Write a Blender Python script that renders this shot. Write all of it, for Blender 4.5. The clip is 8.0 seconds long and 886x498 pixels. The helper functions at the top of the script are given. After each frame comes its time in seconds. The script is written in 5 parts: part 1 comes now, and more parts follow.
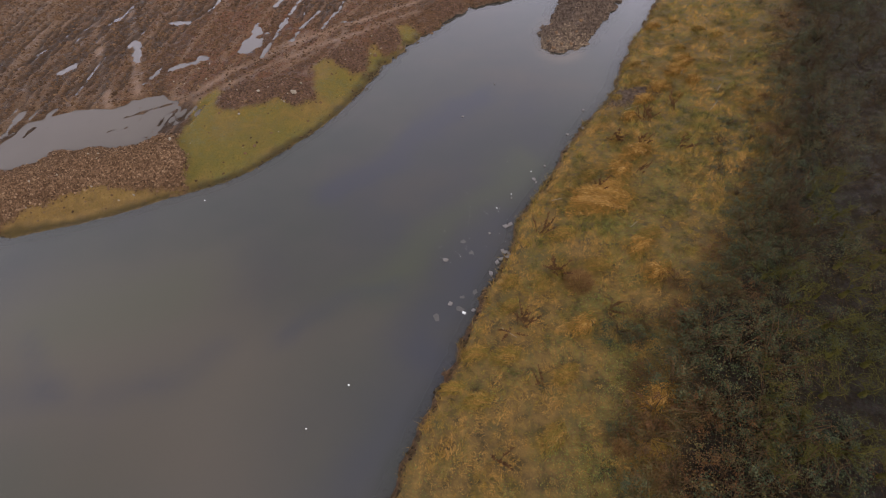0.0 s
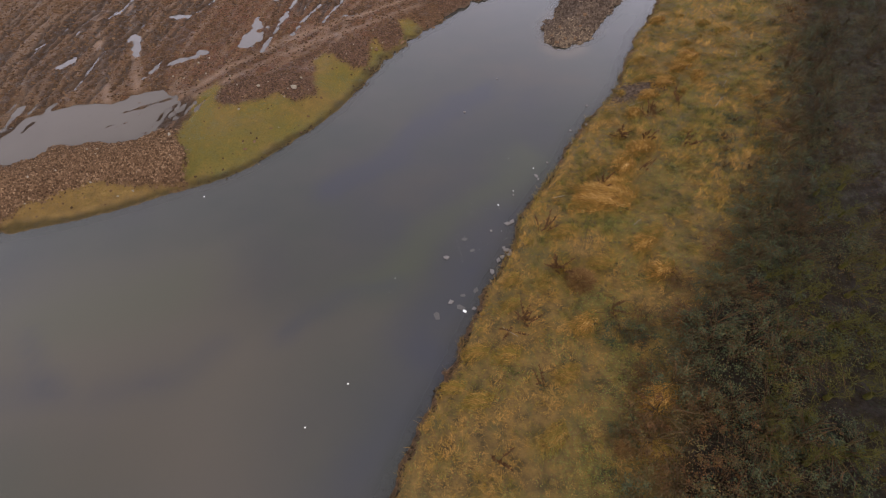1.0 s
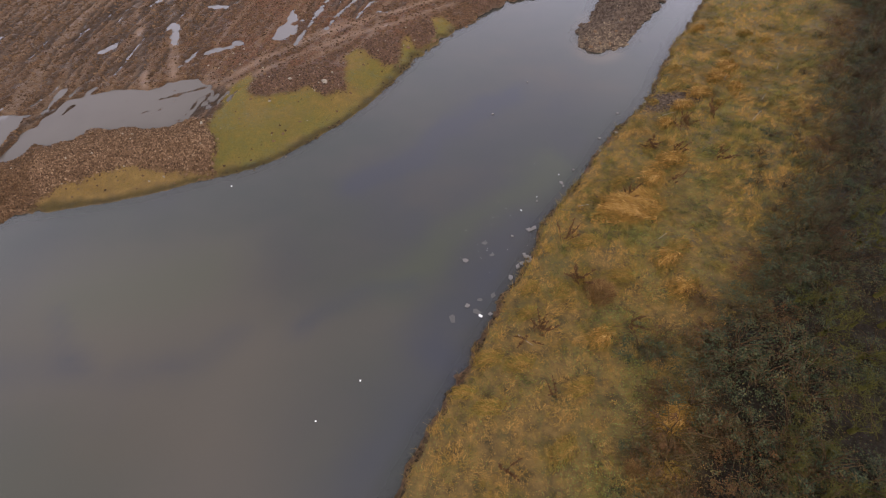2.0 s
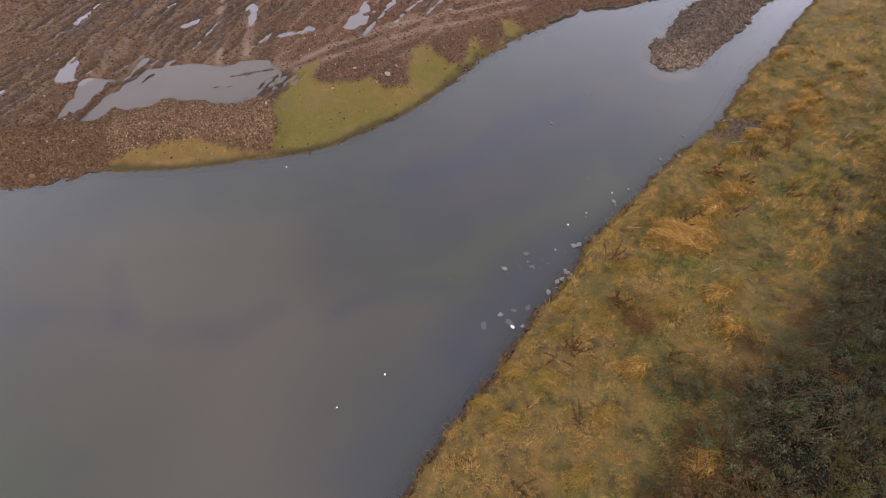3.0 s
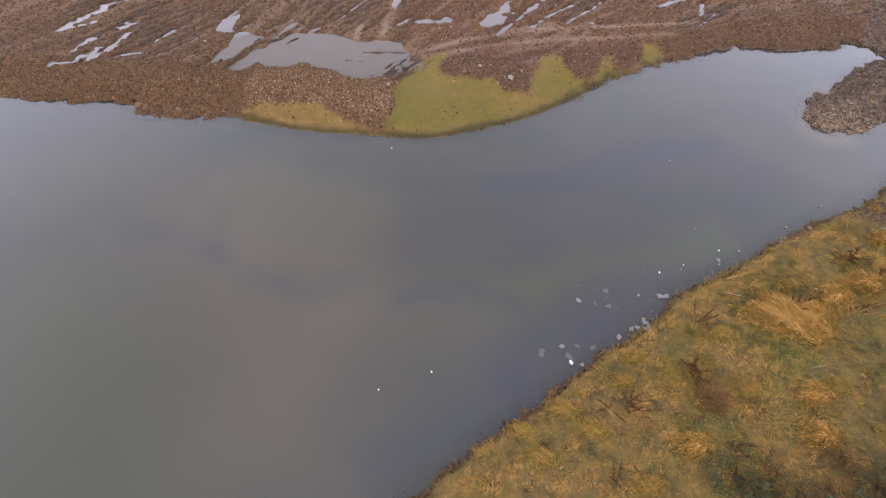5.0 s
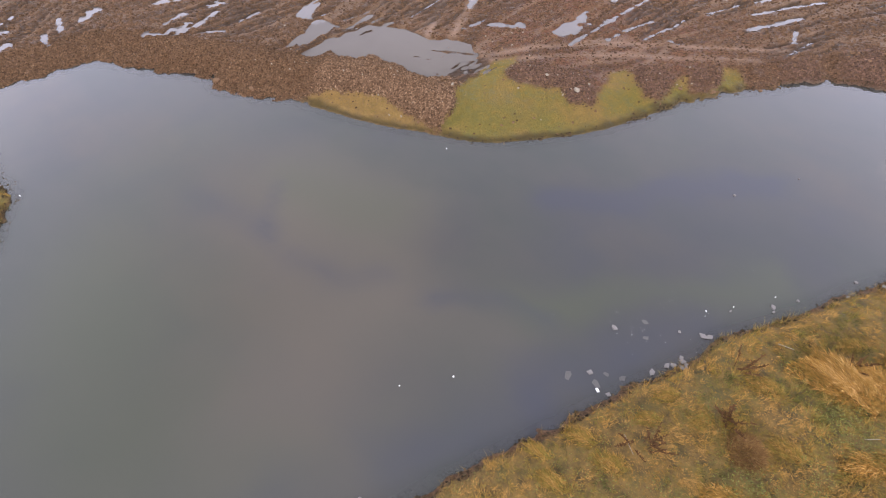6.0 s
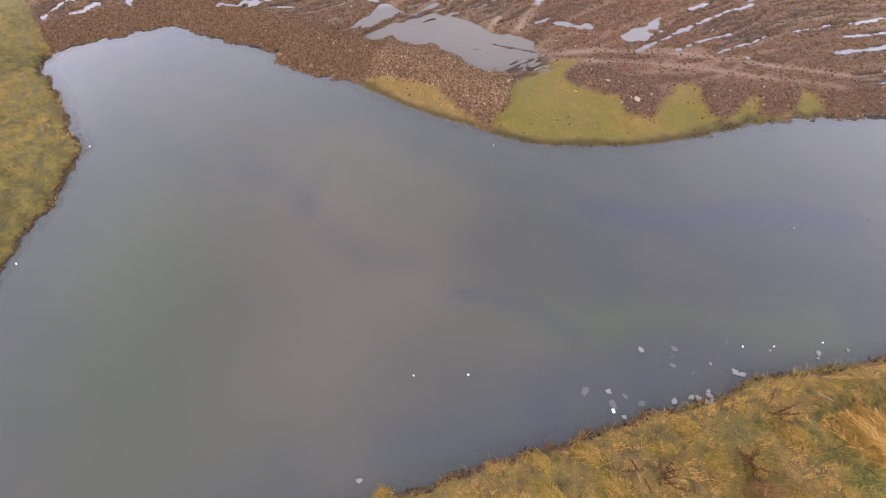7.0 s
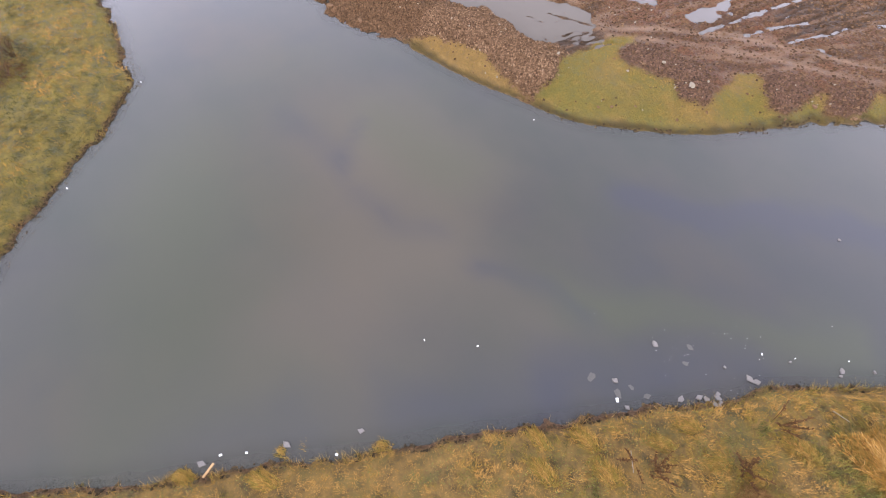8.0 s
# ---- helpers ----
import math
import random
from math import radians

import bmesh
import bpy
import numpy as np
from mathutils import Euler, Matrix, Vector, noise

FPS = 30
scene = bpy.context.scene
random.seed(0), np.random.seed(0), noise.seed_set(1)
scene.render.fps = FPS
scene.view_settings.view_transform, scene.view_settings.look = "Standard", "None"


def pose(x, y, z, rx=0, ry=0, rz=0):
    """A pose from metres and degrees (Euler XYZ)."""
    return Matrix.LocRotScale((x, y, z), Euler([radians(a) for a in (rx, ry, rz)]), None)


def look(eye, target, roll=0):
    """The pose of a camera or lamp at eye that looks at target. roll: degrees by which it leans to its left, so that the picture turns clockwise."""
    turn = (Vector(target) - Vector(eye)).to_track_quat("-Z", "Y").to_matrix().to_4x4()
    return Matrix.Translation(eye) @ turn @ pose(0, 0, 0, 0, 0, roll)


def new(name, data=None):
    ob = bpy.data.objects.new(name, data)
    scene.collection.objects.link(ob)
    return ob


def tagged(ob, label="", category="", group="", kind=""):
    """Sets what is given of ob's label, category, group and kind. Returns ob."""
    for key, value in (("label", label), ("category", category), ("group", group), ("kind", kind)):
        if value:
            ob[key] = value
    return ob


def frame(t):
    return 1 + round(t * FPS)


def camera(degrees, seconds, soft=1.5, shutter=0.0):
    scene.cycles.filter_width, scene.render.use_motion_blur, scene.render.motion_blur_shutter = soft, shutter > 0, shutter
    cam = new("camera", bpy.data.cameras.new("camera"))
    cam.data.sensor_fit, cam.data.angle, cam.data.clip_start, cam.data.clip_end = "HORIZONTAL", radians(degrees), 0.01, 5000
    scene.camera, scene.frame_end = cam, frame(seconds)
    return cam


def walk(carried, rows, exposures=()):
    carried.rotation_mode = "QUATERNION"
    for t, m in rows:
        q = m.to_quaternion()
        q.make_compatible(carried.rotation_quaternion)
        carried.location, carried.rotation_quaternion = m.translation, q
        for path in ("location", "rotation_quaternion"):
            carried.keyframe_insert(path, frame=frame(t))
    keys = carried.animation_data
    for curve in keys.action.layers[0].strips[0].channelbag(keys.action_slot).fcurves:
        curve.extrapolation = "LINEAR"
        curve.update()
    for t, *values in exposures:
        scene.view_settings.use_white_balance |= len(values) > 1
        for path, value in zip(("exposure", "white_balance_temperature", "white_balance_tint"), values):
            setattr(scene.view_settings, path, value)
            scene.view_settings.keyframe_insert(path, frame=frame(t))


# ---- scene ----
cam = camera(87.2, 8.0, soft=1.0)


def aim(x, y, z, yaw, pitch, roll):
    a, p = radians(yaw), radians(pitch)
    ahead = Vector((-math.sin(a) * math.cos(p), math.cos(a) * math.cos(p), math.sin(p)))
    return look((x, y, z), Vector((x, y, z)) + ahead, roll)


PATH = [
    (0.0, 0.00, 0.00, 20.00, 0.00, -53.13, -0.07),
    (0.5, 0.04, 0.13, 19.93, 0.18, -53.52, -0.17),
    (1.0, 0.07, 0.25, 19.91, 0.45, -53.77, -0.23),
    (2.5, 0.11, 0.65, 20.06, 8.73, -54.30, -0.27),
    (3.0, 0.11, 0.79, 20.06, 13.42, -54.37, -0.14),
    (3.5, 0.12, 0.92, 20.05, 17.62, -54.44, -0.16),
    (4.0, 0.11, 1.02, 20.00, 21.46, -54.41, -0.04),
    (4.5, 0.12, 1.11, 20.00, 25.91, -54.39, 0.13),
    (6.0, 0.30, 1.62, 20.18, 40.61, -54.59, -0.25),
    (6.5, 0.39, 1.84, 20.18, 45.20, -54.66, -0.17),
    (7.0, 0.50, 2.07, 20.19, 49.46, -55.54, -0.22),
    (7.5, 0.61, 2.27, 20.24, 53.72, -57.71, 0.00),
    (8.0, 0.74, 2.41, 20.31, 56.79, -59.49, 0.17),
]
walk(cam, [(t, aim(*r)) for t, *r in PATH],
     exposures=[(0.0, 0.18, 7250, 10), (1.0, 0.22, 7250, 10), (2.5, 0.45, 7000, 10), (4.5, 0.73, 6780, 10), (6.5, 1.03, 6700, 10), (8.0, 1.2, 6700, 10)])

# ---- world and light: a bright overcast winter sky ----
SUN_EL, SUN_AZ = 34.0, 150.0  # azimuth clockwise from +y
world = bpy.data.worlds.new("overcast_sky")
scene.world = world
world.use_nodes = True
wn, wl = world.node_tree.nodes, world.node_tree.links
wn.clear()
sky = wn.new("ShaderNodeTexSky")
sky.sky_type = "NISHITA"
sky.sun_disc = False
sky.sun_elevation, sky.sun_rotation = radians(SUN_EL), radians(SUN_AZ)
sky.dust_density = 4.0
cloud = wn.new("ShaderNodeTexNoise")
cloud.inputs["Scale"].default_value = 2.2
cloud.inputs["Detail"].default_value = 5.0
cloud_ramp = wn.new("ShaderNodeValToRGB")
cloud_ramp.color_ramp.elements[0].position, cloud_ramp.color_ramp.elements[0].color = 0.3, (6.2, 6.5, 8.1, 1)
cloud_ramp.color_ramp.elements[1].position, cloud_ramp.color_ramp.elements[1].color = 0.7, (8.3, 8.4, 10.0, 1)
cover = wn.new("ShaderNodeMix")
cover.data_type = "RGBA"
cover.inputs[0].default_value = 0.85
wl.new(cloud.outputs["Fac"], cloud_ramp.inputs[0])
wl.new(sky.outputs[0], cover.inputs[6])
wl.new(cloud_ramp.outputs[0], cover.inputs[7])
back = wn.new("ShaderNodeBackground")
back.inputs[1].default_value = 0.15
geo = wn.new("ShaderNodeTexCoord")
split = wn.new("ShaderNodeSeparateXYZ")
low = wn.new("ShaderNodeValToRGB")
low.color_ramp.elements[0].position, low.color_ramp.elements[0].color = 0.32, (2.32, 2.27, 2.46, 1)
low.color_ramp.elements[1].position, low.color_ramp.elements[1].color = 0.82, (0.9, 0.9, 0.85, 1)
lift = wn.new("ShaderNodeMix")
lift.data_type, lift.blend_type = "RGBA", "MULTIPLY"
lift.inputs[0].default_value = 1.0
wl.new(geo.outputs["Generated"], split.inputs[0])
wl.new(split.outputs[2], low.inputs[0])
wl.new(cover.outputs[2], lift.inputs[6])
wl.new(low.outputs[0], lift.inputs[7])
wl.new(lift.outputs[2], back.inputs[0])
wo = wn.new("ShaderNodeOutputWorld")
wl.new(back.outputs[0], wo.inputs[0])

sun_data = bpy.data.lights.new("sun", "SUN")
sun_data.energy, sun_data.angle, sun_data.color = 0.9, radians(18), (1.0, 0.95, 0.88)
sun = new("sun", sun_data)
sun.matrix_world = pose(0, 0, 60, 90 - SUN_EL, 0, 180 - SUN_AZ)

# ---- numeric helpers ----
rng = np.random.default_rng(7)


def lattice(ix, iy, seed):
    v = np.sin(ix * 127.1 + iy * 311.7 + seed * 74.7) * 43758.5453
    return v - np.floor(v)


def vnoise(x, y, seed=0):
    ix, iy = np.floor(x), np.floor(y)
    fx, fy = x - ix, y - iy
    fx, fy = fx * fx * (3 - 2 * fx), fy * fy * (3 - 2 * fy)
    a, b = lattice(ix, iy, seed), lattice(ix + 1, iy, seed)
    c, d = lattice(ix, iy + 1, seed), lattice(ix + 1, iy + 1, seed)
    return (a + (b - a) * fx) * (1 - fy) + (c + (d - c) * fx) * fy


def fbm(x, y, seed=0, octaves=4):
    total, amp, norm = 0.0, 1.0, 0.0
    for k in range(octaves):
        total = total + amp * vnoise(x * 2 ** k, y * 2 ** k, seed + k * 13)
        norm += amp
        amp *= 0.5
    return total / norm


def step01(v):
    v = np.clip(v, 0, 1)
    return v * v * (3 - 2 * v)


def spline(points, per=4):
    """Catmull-Rom through control points."""
    p = np.array([points[0], *points, points[-1]], float)
    out = []
    for i in range(1, len(p) - 2):
        for s in np.arange(per) / per:
            a, b, c, d = p[i - 1:i + 3]
            out.append(0.5 * (2 * b + (c - a) * s + (2 * a - 5 * b + 4 * c - d) * s ** 2 + (3 * b - a - 3 * c + d) * s ** 3))
    out.append(p[-2])
    return np.array(out)


def seg_dist(x, y, line):
    """Distance to a polyline and the index of the nearest segment."""
    a, b = line[:-1], line[1:]
    best, which = np.full(x.shape, 1e9), np.zeros(x.shape, int)
    for n, (p, q) in enumerate(zip(a, b)):
        dx, dy = q - p
        t = np.clip(((x - p[0]) * dx + (y - p[1]) * dy) / (dx * dx + dy * dy + 1e-12), 0, 1)
        dd = (x - p[0] - t * dx) ** 2 + (y - p[1] - t * dy) ** 2
        near = dd < best
        best[near], which[near] = dd[near], n
    return np.sqrt(best), which


def inside(x, y, line):
    """Even-odd test against a closed outline."""
    res = np.zeros(x.shape, bool)
    for (x0, y0), (x1, y1) in zip(line, np.roll(line, -1, 0)):
        if y0 != y1:
            cross = ((y0 > y) != (y1 > y)) & (x < (x1 - x0) * (y - y0) / (y1 - y0) + x0)
            res ^= cross
    return res


# ---- the river's outline: four banks ----
NEAR = [(33, 70), (27, 58), (22.2, 48.6), (19, 42.9), (17.1, 38.9), (14.9, 35.4), (12.9, 30.9), (11.2, 27.7), (9.9, 26.2),
        (8.3, 23.8), (7.1, 21.7), (5.6, 19.3), (4.1, 17.0), (3.6, 15.2), (2.4, 12.9), (1.3, 10.6), (0.4, 8.6), (-0.5, 6.7),
        (-1.3, 5.1), (-2.35, 2.8), (-3.45, 0.3), (-4.55, -1.6), (-5.45, -3.7), (-6.65, -6.2), (-7.95, -8.5), (-9.45, -11.3),
        (-12, -16), (-14, -26), (-14, -60)]
LEFT = [(-23, -60), (-21, -26), (-19, -16), (-19.4, -11.2), (-20.6, -9.9), (-22.5, -8.1), (-23.8, -6.7), (-25.3, -5.4),
        (-26.6, -3.7), (-28.6, -2.2), (-30.4, -0.9), (-33, -0.9), (-35, -0.5), (-38, -0.4), (-40.9, -0.6)]
FAR = [(-42.3, 0.7), (-42.1, 2.8), (-41.3, 5.3), (-40.1, 8.7), (-37.1, 10.2), (-33, 12.4), (-31.5, 13.3), (-30.4, 12.7),
       (-28.7, 13.3), (-27.1, 14.1), (-24.2, 15.7), (-21.8, 16.3), (-19, 17.3), (-15.3, 19.0), (-13.7, 19.7), (-11.7, 21.1),
       (-9.7, 23.3), (-7.7, 25.8), (-6.3, 28.3), (-5.2, 30.9), (-4.1, 32.9), (-2.7, 35.4), (-1.4, 37.0), (-0.6, 37.3),
       (0.4, 39.2), (2.7, 41.6), (6.2, 43.2), (9, 45.0), (9.5, 46.5), (11, 46.6)]
SPIT = [(12.2, 45.6), (11.0, 43.6), (9.7, 40.8), (9.1, 39.0), (8.0, 37.3), (7.9, 35.3), (8.8, 34.1), (10.2, 34.7), (11.6, 35.7),
        (12.4, 37.2), (14.6, 40.6), (15.9, 43.1), (19.0, 48.4), (24, 58), (30, 71)]
parts_ = [spline(NEAR), spline(LEFT), spline(FAR), spline(SPIT)]
OUTLINE = np.concatenate(parts_)
WHICH = np.repeat([0, 1, 2, 3], [len(p) for p in parts_])


def shore(x, y):
    """Distance from the waterline (land positive) and the bank: 0 near, 1 left, 2 far, 3 spit."""
    closed = np.concatenate([OUTLINE, OUTLINE[:1]])
    d, n = seg_dist(x, y, closed)
    bank = WHICH[n]
    d = np.where(inside(x, y, OUTLINE), -d, d)
    ragged = np.select([bank == 0, bank == 1, bank == 2], [0.35, 0.55, 0.8], 0.8)
    smooth_green = np.maximum(np.exp(-(((x + 11) / 8) ** 2 + ((y - 23) / 9) ** 2) ** 2), np.exp(-(((x + 19.5) / 5.5) ** 2 + ((y - 17) / 4) ** 2) ** 2))
    ragged = np.where(bank == 2, ragged * (1 - 0.85 * smooth_green), ragged)
    d = d + ragged * (fbm(x * 1.7, y * 1.7, 3, 4) - 0.5) * 1.6 * np.exp(-np.abs(d) / 2.0)
    return d, bank


def blob_mask(x, y, outline, warp=0.5, edge=0.25, seed=5):
    line = np.array(outline, float)
    d, _ = seg_dist(x, y, np.concatenate([line, line[:1]]))
    d = np.where(inside(x, y, line), d, -d) + warp * 2 * (fbm(x * 0.9, y * 0.9, seed, 5) - 0.5)
    return step01(d / edge * 0.5 + 0.5)


# far-bank zones
GREEN = [(-14.8, 17.5), (-15.2, 19.6), (-15.7, 21.3), (-16.7, 22.9), (-16.7, 24.2), (-16.3, 25.0), (-16.9, 25.6), (-16.7, 27.2), (-15.8, 28.7),
         (-15.2, 27.9), (-15.4, 26.7), (-14.7, 25.8), (-13.6, 25.7), (-12.5, 26.3), (-11.2, 27.0), (-9.9, 26.3), (-8.8, 27.4), (-9.1, 29.6), (-9.5, 31.2),
         (-8.9, 31.9), (-8.0, 31.5), (-6.5, 30.5), (-5.7, 31.3), (-5.6, 33.9), (-5.3, 34.3), (-4.5, 33.3), (-3.5, 34.2), (-3.4, 36.2), (-3.6, 37.2),
         (-3.0, 37.7), (-1.6, 36.6), (0, 36), (-3, 30), (-8, 20)]
DRY = [(-25.2, 14.8), (-24.2, 16.5), (-22.9, 17.5), (-21.7, 18.5), (-19.8, 19.0), (-17.5, 18.9), (-15.4, 19.4), (-15, 18), (-19, 16), (-23, 14.5)]
HEAPS = [(-13.4, 27.6, 1.5, 0.4), (-11.4, 28.3, 1.5, 0.4), (-10.0, 27.6, 1.2, 0.4), (-7.0, 32.3, 1.4, 0.45), (-6.3, 31.6, 0.9, 0.3),
         (-4.5, 35.0, 1.0, 0.4), (-3.9, 36.0, 1.0, 0.3), (0.6, 40.6, 1.6, 0.35), (4.5, 44.0, 2.0, 0.4), (8, 47.4, 2.0, 0.4)]
RUBBLE = [(-36, 12.3), (-31, 15.2), (-26.5, 17.4), (-22.5, 19.7), (-19.0, 20.9), (-16.8, 21.2)]

# puddles: strokes of standing water with a half width
BROAD = [
    ([(-24.1, 34.8), (-22.9, 32.2)], 0.38), ([(-27.7, 30.7), (-27.2, 31.7)], 0.32), ([(-21.2, 29.2), (-20.6, 31.5)], 0.2),
    ([(-19.9, 31.1), (-18.5, 32.0), (-17.9, 32.7)], 0.36), ([(-35.3, 19.6), (-35.4, 20.4)], 0.25), ([(-35.3, 23.1), (-34.9, 25.2)], 0.16), ([(-22.3, 37.6), (-21.0, 37.8)], 0.34),
]
EASTERN = [
    ([(-13.7, 32.7), (-13.1, 37.0), (-12.9, 38.6)], 0.2), ([(-12.8, 39.2), (-12.4, 42.0), (-11.4, 45.0)], 0.2), ([(-11.8, 35.1), (-11.6, 36.3)], 0.2),
    ([(-11.5, 37.0), (-10.4, 39.7)], 0.2), ([(-9.8, 36.8), (-9.0, 39.5)], 0.14), ([(-8.3, 37.8), (-7.5, 37.9)], 0.2),
    ([(-14.4, 40.5), (-14.0, 42.2)], 0.25), ([(-5.2, 47.8), (-4.0, 50.3), (-1.9, 53.1)], 0.22), ([(-4.7, 45.8), (-3.0, 48.6), (-0.8, 51.6)], 0.2),
    ([(-4.2, 43.4), (-2.8, 45.7), (-1.5, 47.8)], 0.25), ([(-0.9, 43.4), (-1.3, 45.5)], 0.2),
]
WESTERN = [
    ([(-39.4, 12.9), (-38.2, 13.6), (-38.2, 15.7)], 0.42), ([(-37.3, 14.0), (-35.3, 16.9)], 0.22), ([(-37.6, 14.0), (-37.5, 16.3), (-38.1, 18.2)], 0.25),
    ([(-39.6, 14.7), (-39.9, 16.5)], 0.25), ([(-43.0, 15.8), (-43.2, 18.3), (-42.8, 19.8)], 0.4), ([(-42.8, 15.9), (-41.7, 18.1)], 0.25),
    ([(-43.3, 19.8), (-42.4, 22.0)], 0.3), ([(-46.6, 1.5), (-48.5, 4.1), (-49.8, 7.1)], 0.3), ([(-45.6, 3.6), (-46.0, 5.4)], 0.4),
    ([(-47.9, 4.1), (-48.1, 5.7)], 0.4), ([(-46.9, 9.5), (-45.0, 8.8)], 0.25), ([(-45.4, 7.7), (-44.0, 7.3)], 0.25), ([(-45.3, 10.8), (-46.0, 12.3)], 0.4),
    ([(-39.2, 18.5), (-38.9, 19.5)], 0.2),
]
COMB = [([(-18.4 + 0.6 * k, 23.6 + 0.2 * k), (-18.2 + 0.6 * k, 25.0 + 0.2 * k), (-17.8 + 0.55 * k, 26.4 + 0.12 * k)], 0.15) for k in range(4)]
# lobes and fingers that run out of the large puddle
FINGERS = [([(-28.0, 23.4), (-28.1, 26.0)], 0.2), ([(-27.3, 24.0), (-27.2, 26.3)], 0.14), ([(-26.2, 25.0), (-26.1, 26.4)], 0.2),
           ([(-29.3, 24.0), (-28.7, 25.9), (-28.6, 27.4)], 0.1), ([(-31.2, 23.0), (-30.9, 24.6)], 0.12)]
# the outlines of the large puddle, its western lobe and two pools
GREAT = [(-28.2, 18.5), (-28.2, 20.0), (-28.0, 22.1), (-27.7, 23.7), (-27.3, 24.8), (-26.4, 25.1), (-24.7, 26.3), (-22.1, 26.4), (-21.3, 27.4), (-19.6, 27.8), (-18.0, 27.3),
         (-17.5, 26.2), (-17.8, 25.0), (-18.0, 23.7), (-18.4, 22.8), (-19.8, 22.1), (-21.3, 22.3), (-23.2, 22.1), (-24.1, 22.1), (-24.4, 20.9), (-25.7, 20.3), (-26.5, 20.5), (-26.6, 18.9)]
LOBE = [(-29.8, 17.8), (-30.0, 19.4), (-30.1, 20.9), (-31.1, 22.1), (-31.0, 22.9), (-30.1, 23.3), (-28.6, 23.2), (-28.8, 22.2), (-28.9, 20.2), (-29.2, 18.3)]
POOL = [(-32.5, 22.0), (-33.6, 23.6), (-33.9, 25.0), (-33.5, 25.7), (-32.6, 24.4), (-32.0, 23.1), (-31.5, 22.3)]
RED_POOL = [(-15.7, 33.3), (-15.9, 34.7), (-15.4, 35.9), (-15.1, 38.0), (-14.4, 36.4), (-14.5, 35.2), (-14.2, 34.0), (-14.8, 32.9)]
# earth ridges pressed up between the wheel marks at its end
RIDGES = [([(-18.8 + 0.55 * k, 23.4 + 0.1 * k), (-18.5 + 0.45 * k, 24.7 + 0.25 * k), (-18.4 + 0.45 * k, 26.0 + 0.3 * k)], 0.05 + 0.03 * (k % 2)) for k in range(5)]
RIDGES += [([(-21.6 + 0.5 * k, 25.1 + 0.34 * k), (-20.4 + 0.5 * k, 25.7 + 0.34 * k), (-18.8 + 0.4 * k, 26.6 + 0.3 * k)], 0.03 + 0.03 * (k % 2)) for k in range(5)]
RIDGES += [([(-21.8 + 0.7 * k, 23.8 + 0.1 * k), (-21.2 + 0.7 * k, 24.2 + 0.12 * k)], 0.05) for k in range(5)]
RIDGES += [([(-28.6, 18.8), (-28.4, 20.2), (-28.4, 22.0), (-28.0, 23.0), (-27.4, 23.8)], 0.16), ([(-27.5, 23.2), (-27.4, 24.6)], 0.08), ([(-26.7, 23.4), (-26.5, 24.4)], 0.12)]
PUDDLES = BROAD + FINGERS + EASTERN + WESTERN + COMB
# rut families: centre, direction in degrees from +y to -x, count, spread, length, some hold water
RUTS = [(-32, 33, 0, 60, 8.0, 9.0), (-40, 20, -8, 40, 7.0, 6.0), (-4, 46, -26, 34, 8.0, 6.0), (-18.4, 25.6, -30, 14, 1.5, 2.2), (-17.9, 25.0, 40, 9, 1.3, 1.8),
        (-25, 38, -5, 30, 5.0, 7.0), (-14, 42, -10, 34, 6.0, 6.0), (-47, 8, 26, 24, 6.0, 5.0), (6, 54, -36, 24, 6.0, 7.0), (-26, 29, 2, 14, 5.0, 4.0)]
rut_rng = random.Random(11)
RUT_LINES, WET_RUTS = [], []
for cx, cy, deg, count, spread, length in RUTS:
    a = radians(deg)
    ux, uy = -math.sin(a), math.cos(a)
    for k in range(count):
        off, along = rut_rng.uniform(-spread, spread), rut_rng.uniform(-length, length) * 0.4
        sx, sy = cx + uy * off + ux * along, cy - ux * off + uy * along
        half, bend = length * rut_rng.uniform(0.25, 0.55), rut_rng.uniform(-0.6, 0.6)
        line = [(sx - ux * half, sy - uy * half), (sx + uy * bend, sy - ux * bend), (sx + ux * half, sy + uy * half)]
        RUT_LINES.append((line, rut_rng.uniform(0.07, 0.16)))
        if k % 5 == 0 and length > 4:
            WET_RUTS.append((line[:2], rut_rng.uniform(0.05, 0.11)))
PUDDLES += WET_RUTS
TRACKS = [([(-22.4, 26.3), (-25.6, 32.3), (-28.5, 38)], 0.3), ([(-21.1, 27.8), (-23.4, 33.4), (-26.5, 40)], 0.3), ([(-20.4, 25.9), (-17.1, 27.9), (-15.4, 30.6), (-10.8, 35.1), (-7, 37.7), (-1, 42)], 0.22),
          ([(-16.8, 27.1), (-13.5, 30.7), (-9.1, 34.4), (-6.5, 36.1), (-2, 39.6)], 0.22), ([(-18.4, 25.9), (-16.0, 29.9), (-11, 35.8)], 0.14), ([(-16.4, 27.6), (-13.2, 31.1), (-8.9, 35.0)], 0.1),
          ([(-11.2, 31.4), (-9.5, 33.2), (-8.9, 36.4)], 0.12), ([(-9.9, 30.4), (-8.2, 33.4), (-7.8, 36.8)], 0.12)]
PUDDLE_Z, MUD = 0.60, 0.72


# ploughed directions: a place and the lie of its furrows, degrees from +y to -x
LIE = [(-47, 4, 28), (-42, 17, -7), (-36, 16, -13), (-30, 29, 5), (-32, 38, -7), (-24, 24, 6), (-23, 37, -5), (-14, 39, -12), (-8, 38, -25), (-3, 47, -33)]


